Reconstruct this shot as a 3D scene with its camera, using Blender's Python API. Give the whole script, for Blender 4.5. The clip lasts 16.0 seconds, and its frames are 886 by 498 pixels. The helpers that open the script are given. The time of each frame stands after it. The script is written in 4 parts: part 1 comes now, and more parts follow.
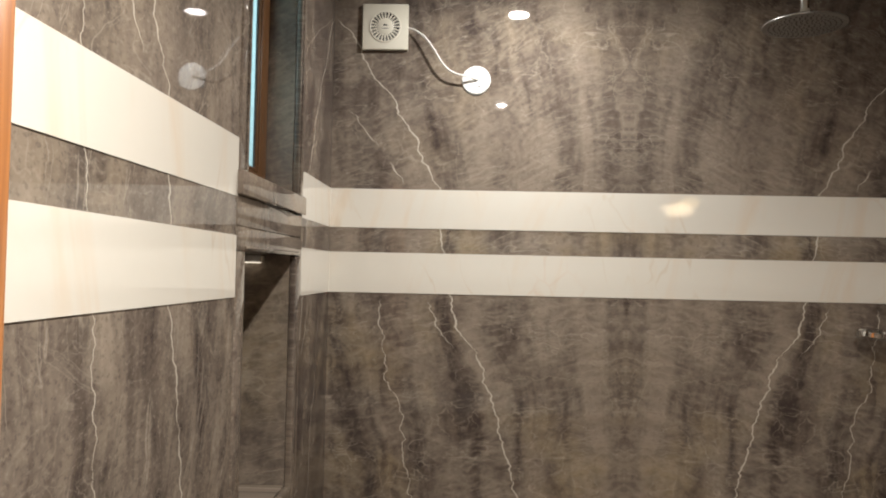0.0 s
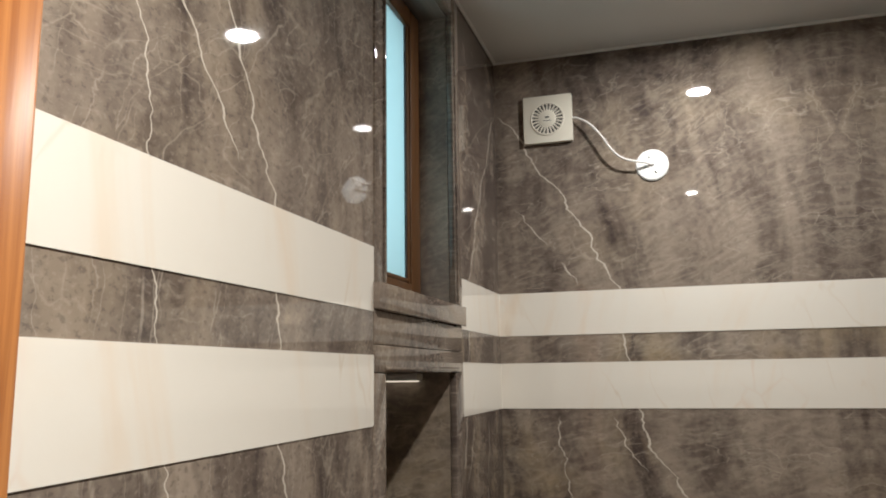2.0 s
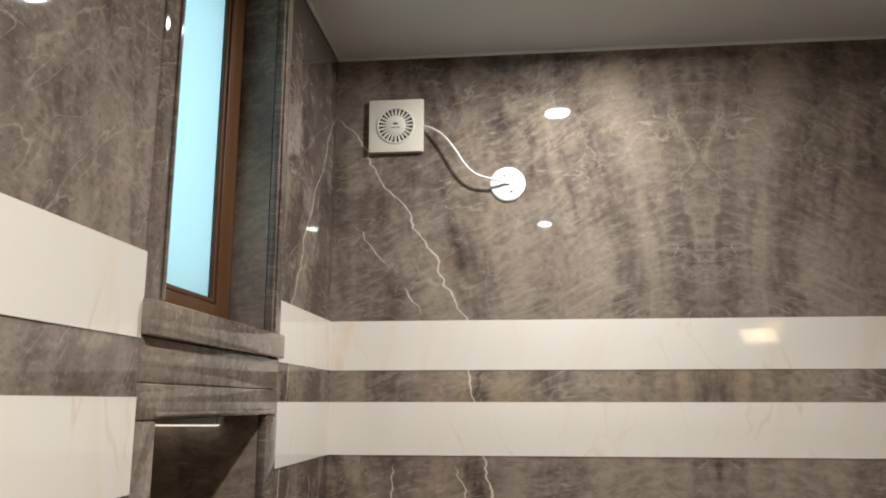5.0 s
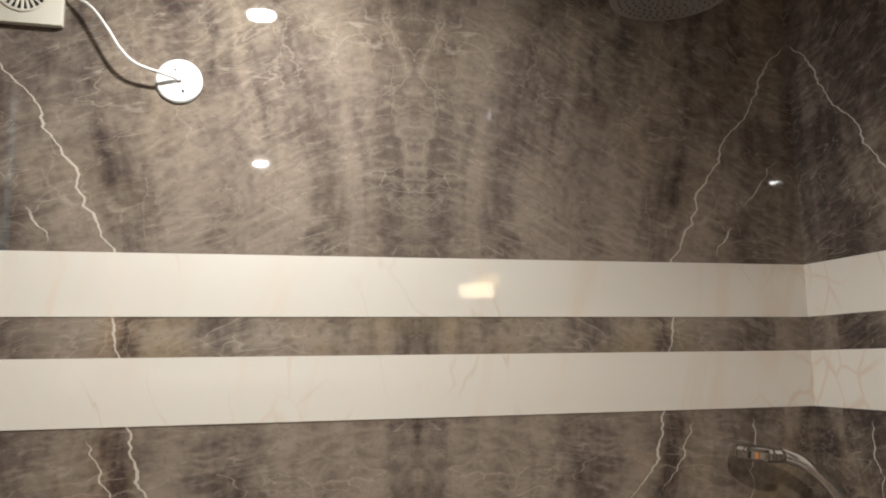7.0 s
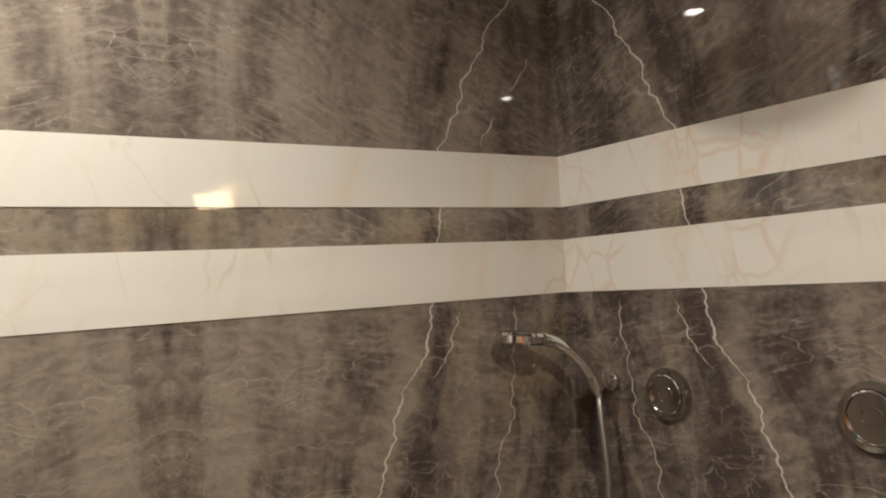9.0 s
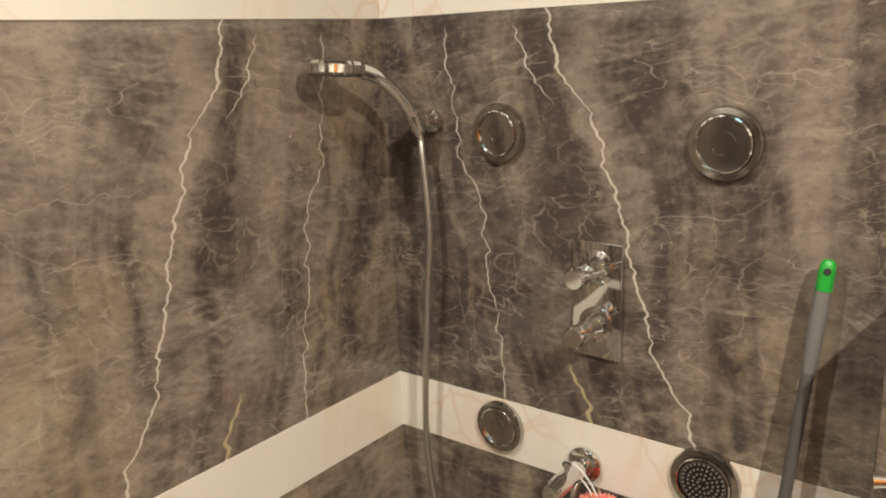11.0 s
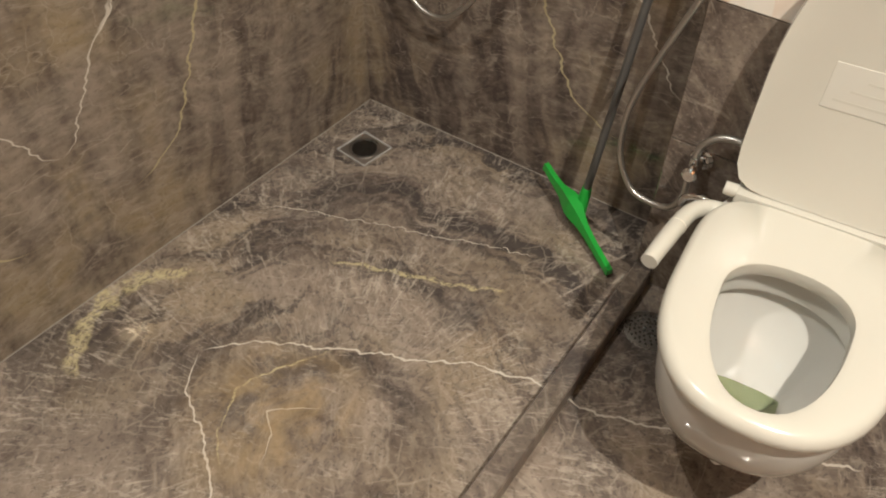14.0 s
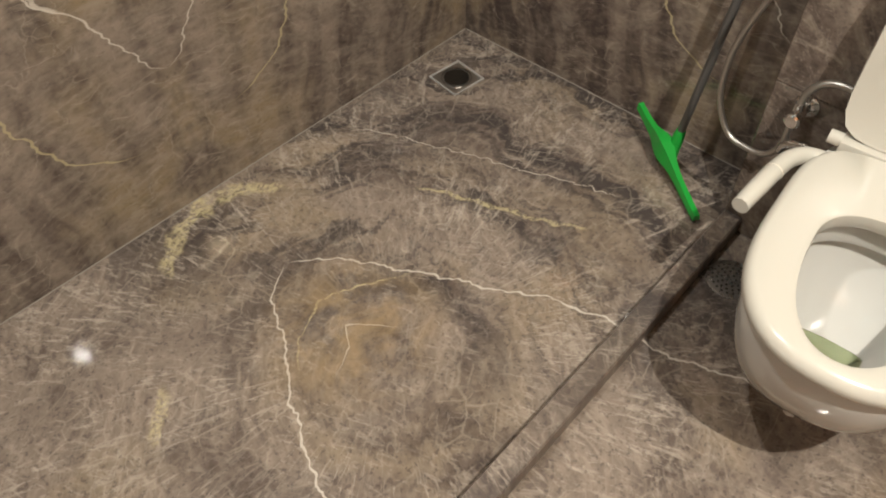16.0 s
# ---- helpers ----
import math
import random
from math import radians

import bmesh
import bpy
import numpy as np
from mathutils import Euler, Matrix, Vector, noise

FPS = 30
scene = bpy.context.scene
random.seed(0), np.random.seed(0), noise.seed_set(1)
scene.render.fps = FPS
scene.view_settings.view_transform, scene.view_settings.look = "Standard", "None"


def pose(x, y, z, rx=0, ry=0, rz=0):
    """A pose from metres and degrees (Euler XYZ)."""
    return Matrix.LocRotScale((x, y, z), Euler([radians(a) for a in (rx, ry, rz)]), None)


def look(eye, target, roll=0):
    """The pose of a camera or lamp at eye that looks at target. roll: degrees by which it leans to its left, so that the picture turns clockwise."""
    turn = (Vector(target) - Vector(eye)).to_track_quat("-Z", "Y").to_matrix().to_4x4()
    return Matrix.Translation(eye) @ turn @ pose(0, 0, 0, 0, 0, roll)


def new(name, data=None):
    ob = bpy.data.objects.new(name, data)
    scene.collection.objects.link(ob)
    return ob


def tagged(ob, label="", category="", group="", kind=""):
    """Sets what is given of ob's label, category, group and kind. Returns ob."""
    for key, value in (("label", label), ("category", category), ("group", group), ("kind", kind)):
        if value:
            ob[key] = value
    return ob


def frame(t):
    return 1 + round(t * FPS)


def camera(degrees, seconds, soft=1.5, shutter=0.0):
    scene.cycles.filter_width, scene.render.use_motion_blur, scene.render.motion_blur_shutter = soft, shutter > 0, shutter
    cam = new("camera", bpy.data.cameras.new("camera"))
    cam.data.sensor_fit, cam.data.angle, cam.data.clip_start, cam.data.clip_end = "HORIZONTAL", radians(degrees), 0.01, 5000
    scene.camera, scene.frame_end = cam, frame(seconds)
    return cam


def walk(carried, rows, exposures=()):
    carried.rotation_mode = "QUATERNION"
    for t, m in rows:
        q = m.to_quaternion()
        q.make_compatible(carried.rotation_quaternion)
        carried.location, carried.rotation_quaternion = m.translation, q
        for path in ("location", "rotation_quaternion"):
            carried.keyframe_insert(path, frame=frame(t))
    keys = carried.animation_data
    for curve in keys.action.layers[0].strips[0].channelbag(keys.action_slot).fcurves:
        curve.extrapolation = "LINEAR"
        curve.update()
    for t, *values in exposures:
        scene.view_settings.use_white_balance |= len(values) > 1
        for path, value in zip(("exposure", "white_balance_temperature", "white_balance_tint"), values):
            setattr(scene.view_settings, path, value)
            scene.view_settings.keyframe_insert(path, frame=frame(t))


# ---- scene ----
cam = camera(59.4, 16.0, 2.0)
PATH = [
    (0, (0.434, -2.423, 1.698), (0.37, -0.425, 1.753), 1.2),
    (0.5, (0.429, -2.389, 1.701), (0.305, -0.398, 1.849), 1.0),
    (1, (0.447, -2.327, 1.713), (0.198, -0.355, 1.917), 1.3),
    (1.5, (0.463, -2.254, 1.72), (0.051, -0.314, 1.975), 0.4),
    (2, (0.485, -2.203, 1.723), (-0.076, -0.31, 2.041), -0.8),
    (2.5, (0.494, -2.161, 1.732), (-0.156, -0.305, 2.095), -1.2),
    (3, (0.508, -2.131, 1.737), (-0.195, -0.301, 2.136), -0.9),
    (5.5, (0.471, -1.837, 1.751), (0.473, 0.125, 2.137), 0.1),
    (6, (0.487, -1.743, 1.725), (0.665, 0.209, 2.119), -0.2),
    (6.5, (0.548, -1.647, 1.729), (0.87, 0.291, 2.102), -0.8),
    (7, (0.611, -1.564, 1.733), (1.072, 0.36, 2.023), -0.8),
    (7.3, (0.613, -1.53, 1.733), (1.157, 0.38, 1.969), -1.0),
    (7.5, (0.619, -1.5, 1.718), (1.228, 0.393, 1.927), -1.1),
    (8, (0.59, -1.464, 1.693), (1.373, 0.368, 1.864), -2.0),
    (10.5, (0.639, -1.181, 1.606), (2.094, 0.165, 1.342), -3.8),
    (11, (0.659, -1.114, 1.571), (2.159, 0.107, 1.059), -2.4),
    (11.5, (0.604, -1.126, 1.526), (2.069, 0.007, 0.771), -0.8),
    (12, (0.556, -1.169, 1.492), (1.984, -0.144, 0.537), -0.2),
    (12.2, (0.526, -1.189, 1.478), (1.935, -0.222, 0.438), 0.4),
    (12.5, (0.5, -1.225, 1.462), (1.852, -0.308, 0.31), -0.2),
    (13, (0.461, -1.253, 1.409), (1.699, -0.416, 0.08), 0.5),
    (13.5, (0.438, -1.29, 1.399), (1.599, -0.478, -0.013), 0.6),
    (14, (0.408, -1.351, 1.403), (1.52, -0.532, -0.044), 0.9),
    (14.5, (0.385, -1.397, 1.398), (1.44, -0.574, -0.088), 0.8),
    (15, (0.366, -1.421, 1.391), (1.357, -0.592, -0.136), 0.0),
    (15.5, (0.373, -1.403, 1.387), (1.307, -0.556, -0.166), -0.6),
    (16, (0.379, -1.363, 1.395), (1.275, -0.464, -0.151), -1.3),
]
walk(cam, [(t, look(e, g, r)) for t, e, g, r in PATH],
     [(0, 0.32, 6350, 10), (1.5, 0.08, 6250, 10), (3, -0.10, 6180, 10), (5.5, 0.32, 6080, 10), (8, 0.38, 6350, 10), (10.5, 0.88, 6850, 10), (11.5, 1.34, 6880, 10), (12.5, 1.16, 6760, 10), (14, 1.02, 6620, 10), (16, 1.06, 6480, 10)])

# ---- light ----
world = bpy.data.worlds.new("world")
scene.world = world
world.use_nodes = True
world.node_tree.nodes["Background"].inputs[0].default_value = (0.75, 0.88, 1.0, 1)
world.node_tree.nodes["Background"].inputs[1].default_value = 0.3
scene.view_settings.exposure = 0.0

W, H, FRONT = 1.856, 2.658, -2.95
JUT_X, JUT_Y, JUT_Z = 1.70, -0.972, 1.20
ROWS = (0.0, 0.727, 0.858, 1.624, 1.750, 1.827, 1.949, H)
ROWS_LEFT = (0.0, 0.727, 0.858, 1.640, 1.756, 1.829, 1.939, H)
CREAM = (1, 3, 5)
LEAN = 0.035                              # the right wall is not quite square to the back wall


def right(y):
    return W - LEAN * y



def lamp(name, place, target, watts, colour, size, spread=180):
    data = bpy.data.lights.new(name, "AREA")
    data.shape, data.size, data.energy, data.color = "DISK", size, watts, colour
    data.spread = radians(spread)
    ob = new(name, data)
    ob.matrix_world = look(place, target)
    return ob


LAMP_A, LAMP_B = (0.605, -0.43), (0.61, -2.00)
for spot, colour, watts, size, spread in ((LAMP_A, (1.0, 0.96, 0.89), 11.0, 0.070, 176), (LAMP_B, (1.0, 0.94, 0.84), 28.5, 0.050, 158)):
    lamp("downlight_glow", (*spot, H - 0.012), (*spot, 0), watts, colour, size, spread)


# ---- node helpers ----
class Graph:
    def __init__(self, name):
        self.mat = bpy.data.materials.new(name)
        self.mat.use_nodes = True
        self.nt = self.mat.node_tree
        self.bsdf = self.nt.nodes["Principled BSDF"]
        self.out = self.nt.nodes["Material Output"]

    def node(self, kind):
        return self.nt.nodes.new(kind)

    def put(self, sock, value):
        if isinstance(value, bpy.types.NodeSocket):
            self.nt.links.new(value, sock)
        else:
            sock.default_value = value

    def math(self, op, a, b=0.0, c=0.0, clamp=False):
        n = self.node("ShaderNodeMath")
        n.operation, n.use_clamp = op, clamp
        for s, v in zip(n.inputs, (a, b, c)):
            self.put(s, v)
        return n.outputs[0]

    def position(self):
        n = self.node("ShaderNodeSeparateXYZ")
        self.put(n.inputs[0], self.node("ShaderNodeNewGeometry").outputs["Position"])
        return n.outputs

    def vec(self, x, y, z=0.0):
        n = self.node("ShaderNodeCombineXYZ")
        for s, v in zip(n.inputs, (x, y, z)):
            self.put(s, v)
        return n.outputs[0]

    def scaled(self, v, sx, sy, sz=1.0, turn=0.0):
        n = self.node("ShaderNodeMapping")
        self.put(n.inputs["Vector"], v)
        n.inputs["Rotation"].default_value = (0, 0, radians(turn))
        m = self.node("ShaderNodeVectorMath")
        m.operation = "MULTIPLY"
        self.put(m.inputs[0], n.outputs[0])
        m.inputs[1].default_value = (sx, sy, sz)
        return m.outputs[0]

    def noise(self, v, scale, detail=4.0, rough=0.55, distort=0.0):
        n = self.node("ShaderNodeTexNoise")
        self.put(n.inputs["Vector"], v)
        n.inputs["Scale"].default_value, n.inputs["Detail"].default_value = scale, detail
        n.inputs["Roughness"].default_value, n.inputs["Distortion"].default_value = rough, distort
        return n.outputs["Fac"]

    def span(self, v, a, b, c=0.0, d=1.0):
        n = self.node("ShaderNodeMapRange")
        n.interpolation_type = "SMOOTHSTEP"
        for s, q in zip(n.inputs, (v, a, b, c, d)):
            self.put(s, q)
        return n.outputs[0]

    def mix(self, f, a, b, kind="MIX"):
        n = self.node("ShaderNodeMix")
        n.data_type, n.blend_type = "RGBA", kind
        self.put(n.inputs[0], f)
        for s, v in ((n.inputs[6], a), (n.inputs[7], b)):
            self.put(s, v if isinstance(v, bpy.types.NodeSocket) else (*v, 1))
        return n.outputs[2]

    def curve(self, v, pts, lo, hi):
        """A smooth function through a few points (v, value); v from lo to hi, value within 0 to 2."""
        n = self.node("ShaderNodeFloatCurve")
        c = n.mapping.curves[0]
        pts = sorted(((a - lo) / (hi - lo), b / 2) for a, b in pts)
        while len(c.points) < len(pts):
            c.points.new(0.5, 0.5)
        for p, q in zip(c.points, pts):
            p.location, p.handle_type = q, "VECTOR"
        n.mapping.update()
        self.put(n.inputs["Value"], self.math("DIVIDE", self.math("SUBTRACT", v, lo), hi - lo))
        return self.math("MULTIPLY", n.outputs[0], 2.0)

    def bump(self, h, strength, distance=0.002):
        n = self.node("ShaderNodeBump")
        n.inputs["Strength"].default_value, n.inputs["Distance"].default_value = strength, distance
        self.put(n.inputs["Height"], h)
        self.put(self.bsdf.inputs["Normal"], n.outputs[0])

    def surface(self, colour=None, rough=None, metal=None, **more):
        for k, v in (("Base Color", colour), ("Roughness", rough), ("Metallic", metal)):
            if v is not None:
                self.put(self.bsdf.inputs[k], (*v, 1) if isinstance(v, tuple) else v)
        for k, v in more.items():
            self.put(self.bsdf.inputs[k.replace("_", " ")], (*v, 1) if isinstance(v, tuple) else v)
        return self.mat


def vein(g, across, along, pts, lo, hi, width, jitter=0.018):
    """The mask of one vein that runs along one axis, with a broken, uneven line."""
    zig = g.math("ADD", g.math("MULTIPLY", g.math("SUBTRACT", g.noise(g.vec(along, width * 900.0 + pts[0][1] * 9), 24, 1), 0.5), jitter * 2.2),
                 g.math("MULTIPLY", g.math("SUBTRACT", g.noise(g.vec(along, 3.0), 60, 1), 0.5), jitter * 0.9))
    d = g.math("ABSOLUTE", g.math("SUBTRACT", g.math("ADD", across, zig), g.curve(along, pts, lo, hi)))
    w = g.math("MULTIPLY_ADD", g.noise(g.vec(along, 7.0), 14, 2), width * 2.2, -width * 0.45)
    line = g.span(g.math("DIVIDE", d, g.math("MAXIMUM", w, 0.0004)), 0.5, 1.25, 1.0, 0.0)
    a, b = min(p[0] for p in pts), max(p[0] for p in pts)
    ends = g.math("MULTIPLY", g.span(along, a - 0.002, a + 0.03), g.span(along, b - 0.03, b + 0.002, 1.0, 0.0))
    return g.math("MULTIPLY", line, ends)


def marble(name, plane, veins=(), seed=0.0, warm=None, streak=1.0, matt=0.0, lift=0.0, calm=1.0):
    """Brown-grey polished marble; plane: which two axes lie in the face. Facing slabs are cut as mirrored pairs."""
    g = Graph(name)
    x, y, z = g.position()
    if plane == "back":
        u, v = g.math("ABSOLUTE", g.math("SUBTRACT", x, W / 2)), z
    elif plane == "side":
        u, v = g.math("ABSOLUTE", g.math("ADD", y, W / 2)), z
    elif plane == "left":
        u, v = g.math("MULTIPLY", y, -1.0), z
    else:
        u, v = x, g.math("MULTIPLY", y, -1.0)
    p = g.vec(u, v, seed)
    warp = g.math("MULTIPLY", g.math("SUBTRACT", g.noise(p, 2.2, 2), 0.5), g.span(u, 0.0, 0.4, 0.05, 0.20))
    q = g.vec(g.math("ADD", u, warp), g.math("ADD", v, g.math("MULTIPLY", warp, 0.6)), seed)
    # soft columns of violet brown and tan, then smeared pale strokes, clouds and a fine grain
    cloud = g.noise(q, 5.0, 8, 0.62, 0.2)
    if plane == "floor":
        far = g.math("SQRT", g.math("ADD", g.math("POWER", g.math("SUBTRACT", u, 0.92), 2.0), g.math("POWER", g.math("SUBTRACT", v, 0.66), 2.0)))
        bands = g.noise(g.vec(g.math("MULTIPLY", g.math("MULTIPLY_ADD", cloud, 0.22, far), 8.0), g.math("MULTIPLY", u, 3.0), seed), 1.0, 4, 0.6, 0.5)
    else:
        bands = g.noise(g.vec(g.math("MULTIPLY", g.math("MULTIPLY_ADD", cloud, 0.05, g.math("MULTIPLY_ADD", v, -0.10, g.math("ADD", u, warp))), 11.0), g.math("MULTIPLY", v, 1.3), seed), 1.0, 3, 0.55, 0.3)
    if plane in ("back", "side"):
        bands = g.math("ADD", bands, g.math("SUBTRACT", g.math("MULTIPLY", g.span(u, 0.03, 0.09), g.span(u, 0.16, 0.34, 0.10, 0.0)), g.span(u, 0.0, 0.06, -0.02, 0.0)))
    # the strokes fall away from the mirror line: gently on the lower slabs, steeply on the upper ones
    if plane == "floor":
        lie = g.noise(g.scaled(q, 9.0, 46.0, 1, 32), 1.0, 4, 0.6, 0.6)
        tilt = g.noise(g.scaled(q, 17.0, 55.0, 1, 58), 1.0, 4, 0.6, 0.6)
        rise = g.noise(g.scaled(q, 13.0, 44.0, 1, 12), 1.0, 4, 0.6, 0.6)
        slant = v
        where = g.span(g.math("MULTIPLY_ADD", g.noise(p, 3.1, 2), 0.7, 0.10), 0.40, 0.62)
    else:
        if plane == "left":
            slope = g.span(v, 1.2, 2.1, 1.1, 0.7)
        else:
            slope = g.math("MULTIPLY_ADD", g.math("MULTIPLY", g.span(v, 1.5, 2.1), g.span(u, 0.12, 0.5)), 0.26, 0.14)
        slant = g.math("ADD", g.math("MULTIPLY", slope, u), g.math("MULTIPLY_ADD", g.noise(p, 9.0, 2), 0.05, g.math("ADD", v, g.math("MULTIPLY", warp, 0.5))))
        lie = g.noise(g.vec(g.math("MULTIPLY", u, 7.0), g.math("MULTIPLY", slant, 24.0), seed), 1.0, 2, 0.5, 0.2)
        tilt = g.noise(g.vec(g.math("MULTIPLY", u, 11.0), g.math("MULTIPLY", g.math("MULTIPLY_ADD", u, 0.25, slant), 26.0), seed + 4.0), 1.0, 2, 0.5, 0.2)
        rise = g.noise(g.vec(g.math("MULTIPLY", u, 10.0), g.math("MULTIPLY", g.math("MULTIPLY_ADD", u, -0.45, slant), 24.0), seed + 8.0), 1.0, 2, 0.5, 0.2)
        where = g.span(g.noise(p, 3.1, 2), 0.36, 0.58)
    cross = g.span(g.noise(p, 4.3, 2), 0.44, 0.60)
    level = g.math("ADD", g.math("MULTIPLY", lie, cross), g.math("MULTIPLY", rise, g.math("SUBTRACT", 1.0, cross)))
    stroke = g.math("ADD", g.math("MULTIPLY", level, where), g.math("MULTIPLY", tilt, g.math("SUBTRACT", 1.0, where)))
    grain = g.noise(g.scaled(q, 1, 1.5, 1, 20), 45, 4, 0.7)
    mottle = g.noise(q, 17.0, 5, 0.6, 0.8)
    place = g.span(g.noise(p, 5.0, 3), 0.40, 0.60)
    tone = g.math("ADD", g.math("MULTIPLY", bands, (1.05 if plane == "floor" else 1.08) * streak), g.math("ADD", g.math("MULTIPLY", cloud, 0.30), g.math("MULTIPLY_ADD", mottle, 0.42, g.math("MULTIPLY", grain, 0.16))))
    tone = g.math("DIVIDE", g.math("SUBTRACT", tone, 0.28 - lift + (0.525 if plane == "floor" else 0.540) * streak), 0.36, clamp=True)
    col = g.mix(tone, (0.064, 0.048, 0.042), (0.226, 0.181, 0.146))
    och = g.span(g.noise(p, 3.0, 4, 0.5, 0.3), 0.46, 0.68)
    if plane in ("left", "floor"):
        och = g.math("MULTIPLY", och, 0.3 if plane == "left" else 0.55)
    if plane in ("back", "side"):
        och = g.math("MULTIPLY", och, g.span(v, 1.7, 2.1, 1.0, 0.3))
    col = g.mix(g.math("MULTIPLY", och, g.math("MULTIPLY", tone, 0.85)), col, (0.27, 0.205, 0.120))
    soft = g.math("MULTIPLY", g.span(g.math("MULTIPLY_ADD", grain, 0.22, stroke), 0.53, 0.80), g.math("MULTIPLY_ADD", place, 0.22, g.math("MULTIPLY_ADD", tone, 0.26, 0.06)))
    col = g.mix(g.math("MULTIPLY", soft, calm if plane == "floor" else g.math("MULTIPLY", g.span(v, 1.60, 1.80, 0.95, 0.40), calm)), col, (0.40, 0.335, 0.268))
    if plane != "floor":
        # dark lozenges of stone in a broken net of paler seams
        fu, fs, net = (22.0, 26.0, 0.5) if plane == "left" else (13.0, 42.0, 1.0)
        for scale, wide, amount, lo in ((1.0, 0.26, 0.30, 0.44), (2.3, 0.22, 0.06, 0.44)):
            cell = g.node("ShaderNodeTexVoronoi")
            cell.feature = "DISTANCE_TO_EDGE"
            cell.inputs["Scale"].default_value = scale
            g.put(cell.inputs["Vector"], g.vec(g.math("MULTIPLY_ADD", mottle, 0.9, g.math("MULTIPLY", u, fu)), g.math("MULTIPLY_ADD", mottle, 0.55, g.math("MULTIPLY", slant, fs)), seed))
            seam = g.span(cell.outputs["Distance"], 0.0, wide, 1.0, 0.0)
            keep = g.span(g.math("MULTIPLY_ADD", tone, 0.22, g.noise(g.vec(u, v, seed + scale), 6.0, 3, 0.6)), lo, lo + 0.32)
            col = g.mix(g.math("MULTIPLY", g.math("MULTIPLY", seam, keep), g.math("MULTIPLY", grain, 2.0 * amount * net)), col, (0.36, 0.305, 0.240))
        # crumbly dark specks and pale grains
        crumb = g.noise(g.vec(u, g.math("MULTIPLY", v, 1.25), seed + 1.0), 95.0 if plane == "left" else 70.0, 3, 0.65)
        col = g.mix(g.span(crumb, 0.36, 0.45, 0.34 if plane == "left" else 0.20, 0.0), col, (0.045, 0.034, 0.033))
        col = g.mix(g.span(crumb, 0.55, 0.68, 0.0, 0.34 if plane == "left" else 0.15), col, (0.36, 0.305, 0.250))
    dim = g.math("MULTIPLY", g.span(stroke, 0.32, 0.47, 1.0, 0.0), 0.22 if plane == "floor" else 0.09)
    col = g.mix(dim, col, (0.060, 0.048, 0.046))
    if plane == "floor":
        layer = g.noise(g.vec(g.math("MULTIPLY", g.math("MULTIPLY_ADD", cloud, 0.42, g.math("MULTIPLY_ADD", g.noise(p, 2.6, 2), 0.35, far)), 13.0), g.math("MULTIPLY", u, 2.2), seed + 2.0), 1.0, 3, 0.6, 0.4)
        # dark wavy layers, deepened towards the back right corner to paint its shade
        layer_shade = g.math("MULTIPLY", g.span(layer, 0.40, 0.60), g.span(g.math("SUBTRACT", u, g.math("MULTIPLY", v, 0.6)), 0.28, 0.92, 0.06, 0.88))
        col = g.mix(layer_shade, col, (0.052, 0.044, 0.042))

    # veinlets: few thin pale lines that wave and fade
    def wisp(turn, sx, sy, thin, fade, shift):
        v2 = g.vec(g.math("MULTIPLY_ADD", grain, 0.012, g.math("ADD", u, shift)), g.math("ADD", v, g.math("MULTIPLY", cloud, 0.05)), seed + shift)
        n = g.noise(g.scaled(v2, sx, sy, 1, turn), 1.0, 3, 0.5, 0.6)
        r = g.math("ABSOLUTE", g.math("MULTIPLY_ADD", n, 2.0, -1.0))
        return g.math("MULTIPLY", g.span(r, 0.0, thin * fine_line, 1.0, 0.0), g.span(g.noise(v2, 8.0, 2), fade, fade + 0.12))
    fine_line = 1.0 if plane == "floor" else 0.55
    w = g.math("MULTIPLY", wisp(5, 2.4, 13, 0.045, 0.50, 0.0), g.math("MULTIPLY_ADD", where, 0.7, 0.3))
    w = g.math("ADD", w, g.math("MULTIPLY", wisp(40 if plane == "floor" else 16, 3.5, 16, 0.05, 0.46, 5.7), g.math("MULTIPLY_ADD", where, -0.5, 0.7)))
    w = g.math("ADD", w, g.math("MULTIPLY", wisp(-24, 4.0, 16, 0.045, 0.52, 8.3), 0.7), clamp=True)
    col = g.mix(g.math("MULTIPLY", w, g.math("MULTIPLY_ADD", grain, 0.45, 0.04)), col, (0.46, 0.40, 0.33))
    if plane != "floor":
        # cracked pale filaments that follow the strokes and break off
        for su, sv, thin, shift in ((4.0, 13.0, 0.016, 2.1), (6.0, 20.0, 0.020, 6.7)):
            f = g.noise(g.vec(g.math("MULTIPLY_ADD", mottle, 0.22, g.math("MULTIPLY", u, su)), g.math("MULTIPLY_ADD", mottle, 0.18, g.math("MULTIPLY", slant, sv)), seed + shift), 1.0, 2, 0.5, 0.5)
            line = g.span(g.math("ABSOLUTE", g.math("MULTIPLY_ADD", f, 2.0, -1.0)), 0.0, thin, 1.0, 0.0)
            keep = g.span(g.noise(g.vec(u, v, seed + shift), 7.0, 3, 0.6), 0.47, 0.60)
            col = g.mix(g.math("MULTIPLY", g.math("MULTIPLY", line, keep), g.math("MULTIPLY_ADD", grain, 0.5, 0.10)), col, (0.46, 0.40, 0.33))
    # hairlines
    vo = g.node("ShaderNodeTexVoronoi")
    vo.feature = "DISTANCE_TO_EDGE"
    g.put(vo.inputs["Vector"], g.scaled(g.vec(g.math("MULTIPLY_ADD", cloud, 0.16, u), g.math("MULTIPLY_ADD", lie, 0.12, v), seed), 11.0, 8.0, 1, 12))
    vo.inputs["Scale"].default_value = 1.3
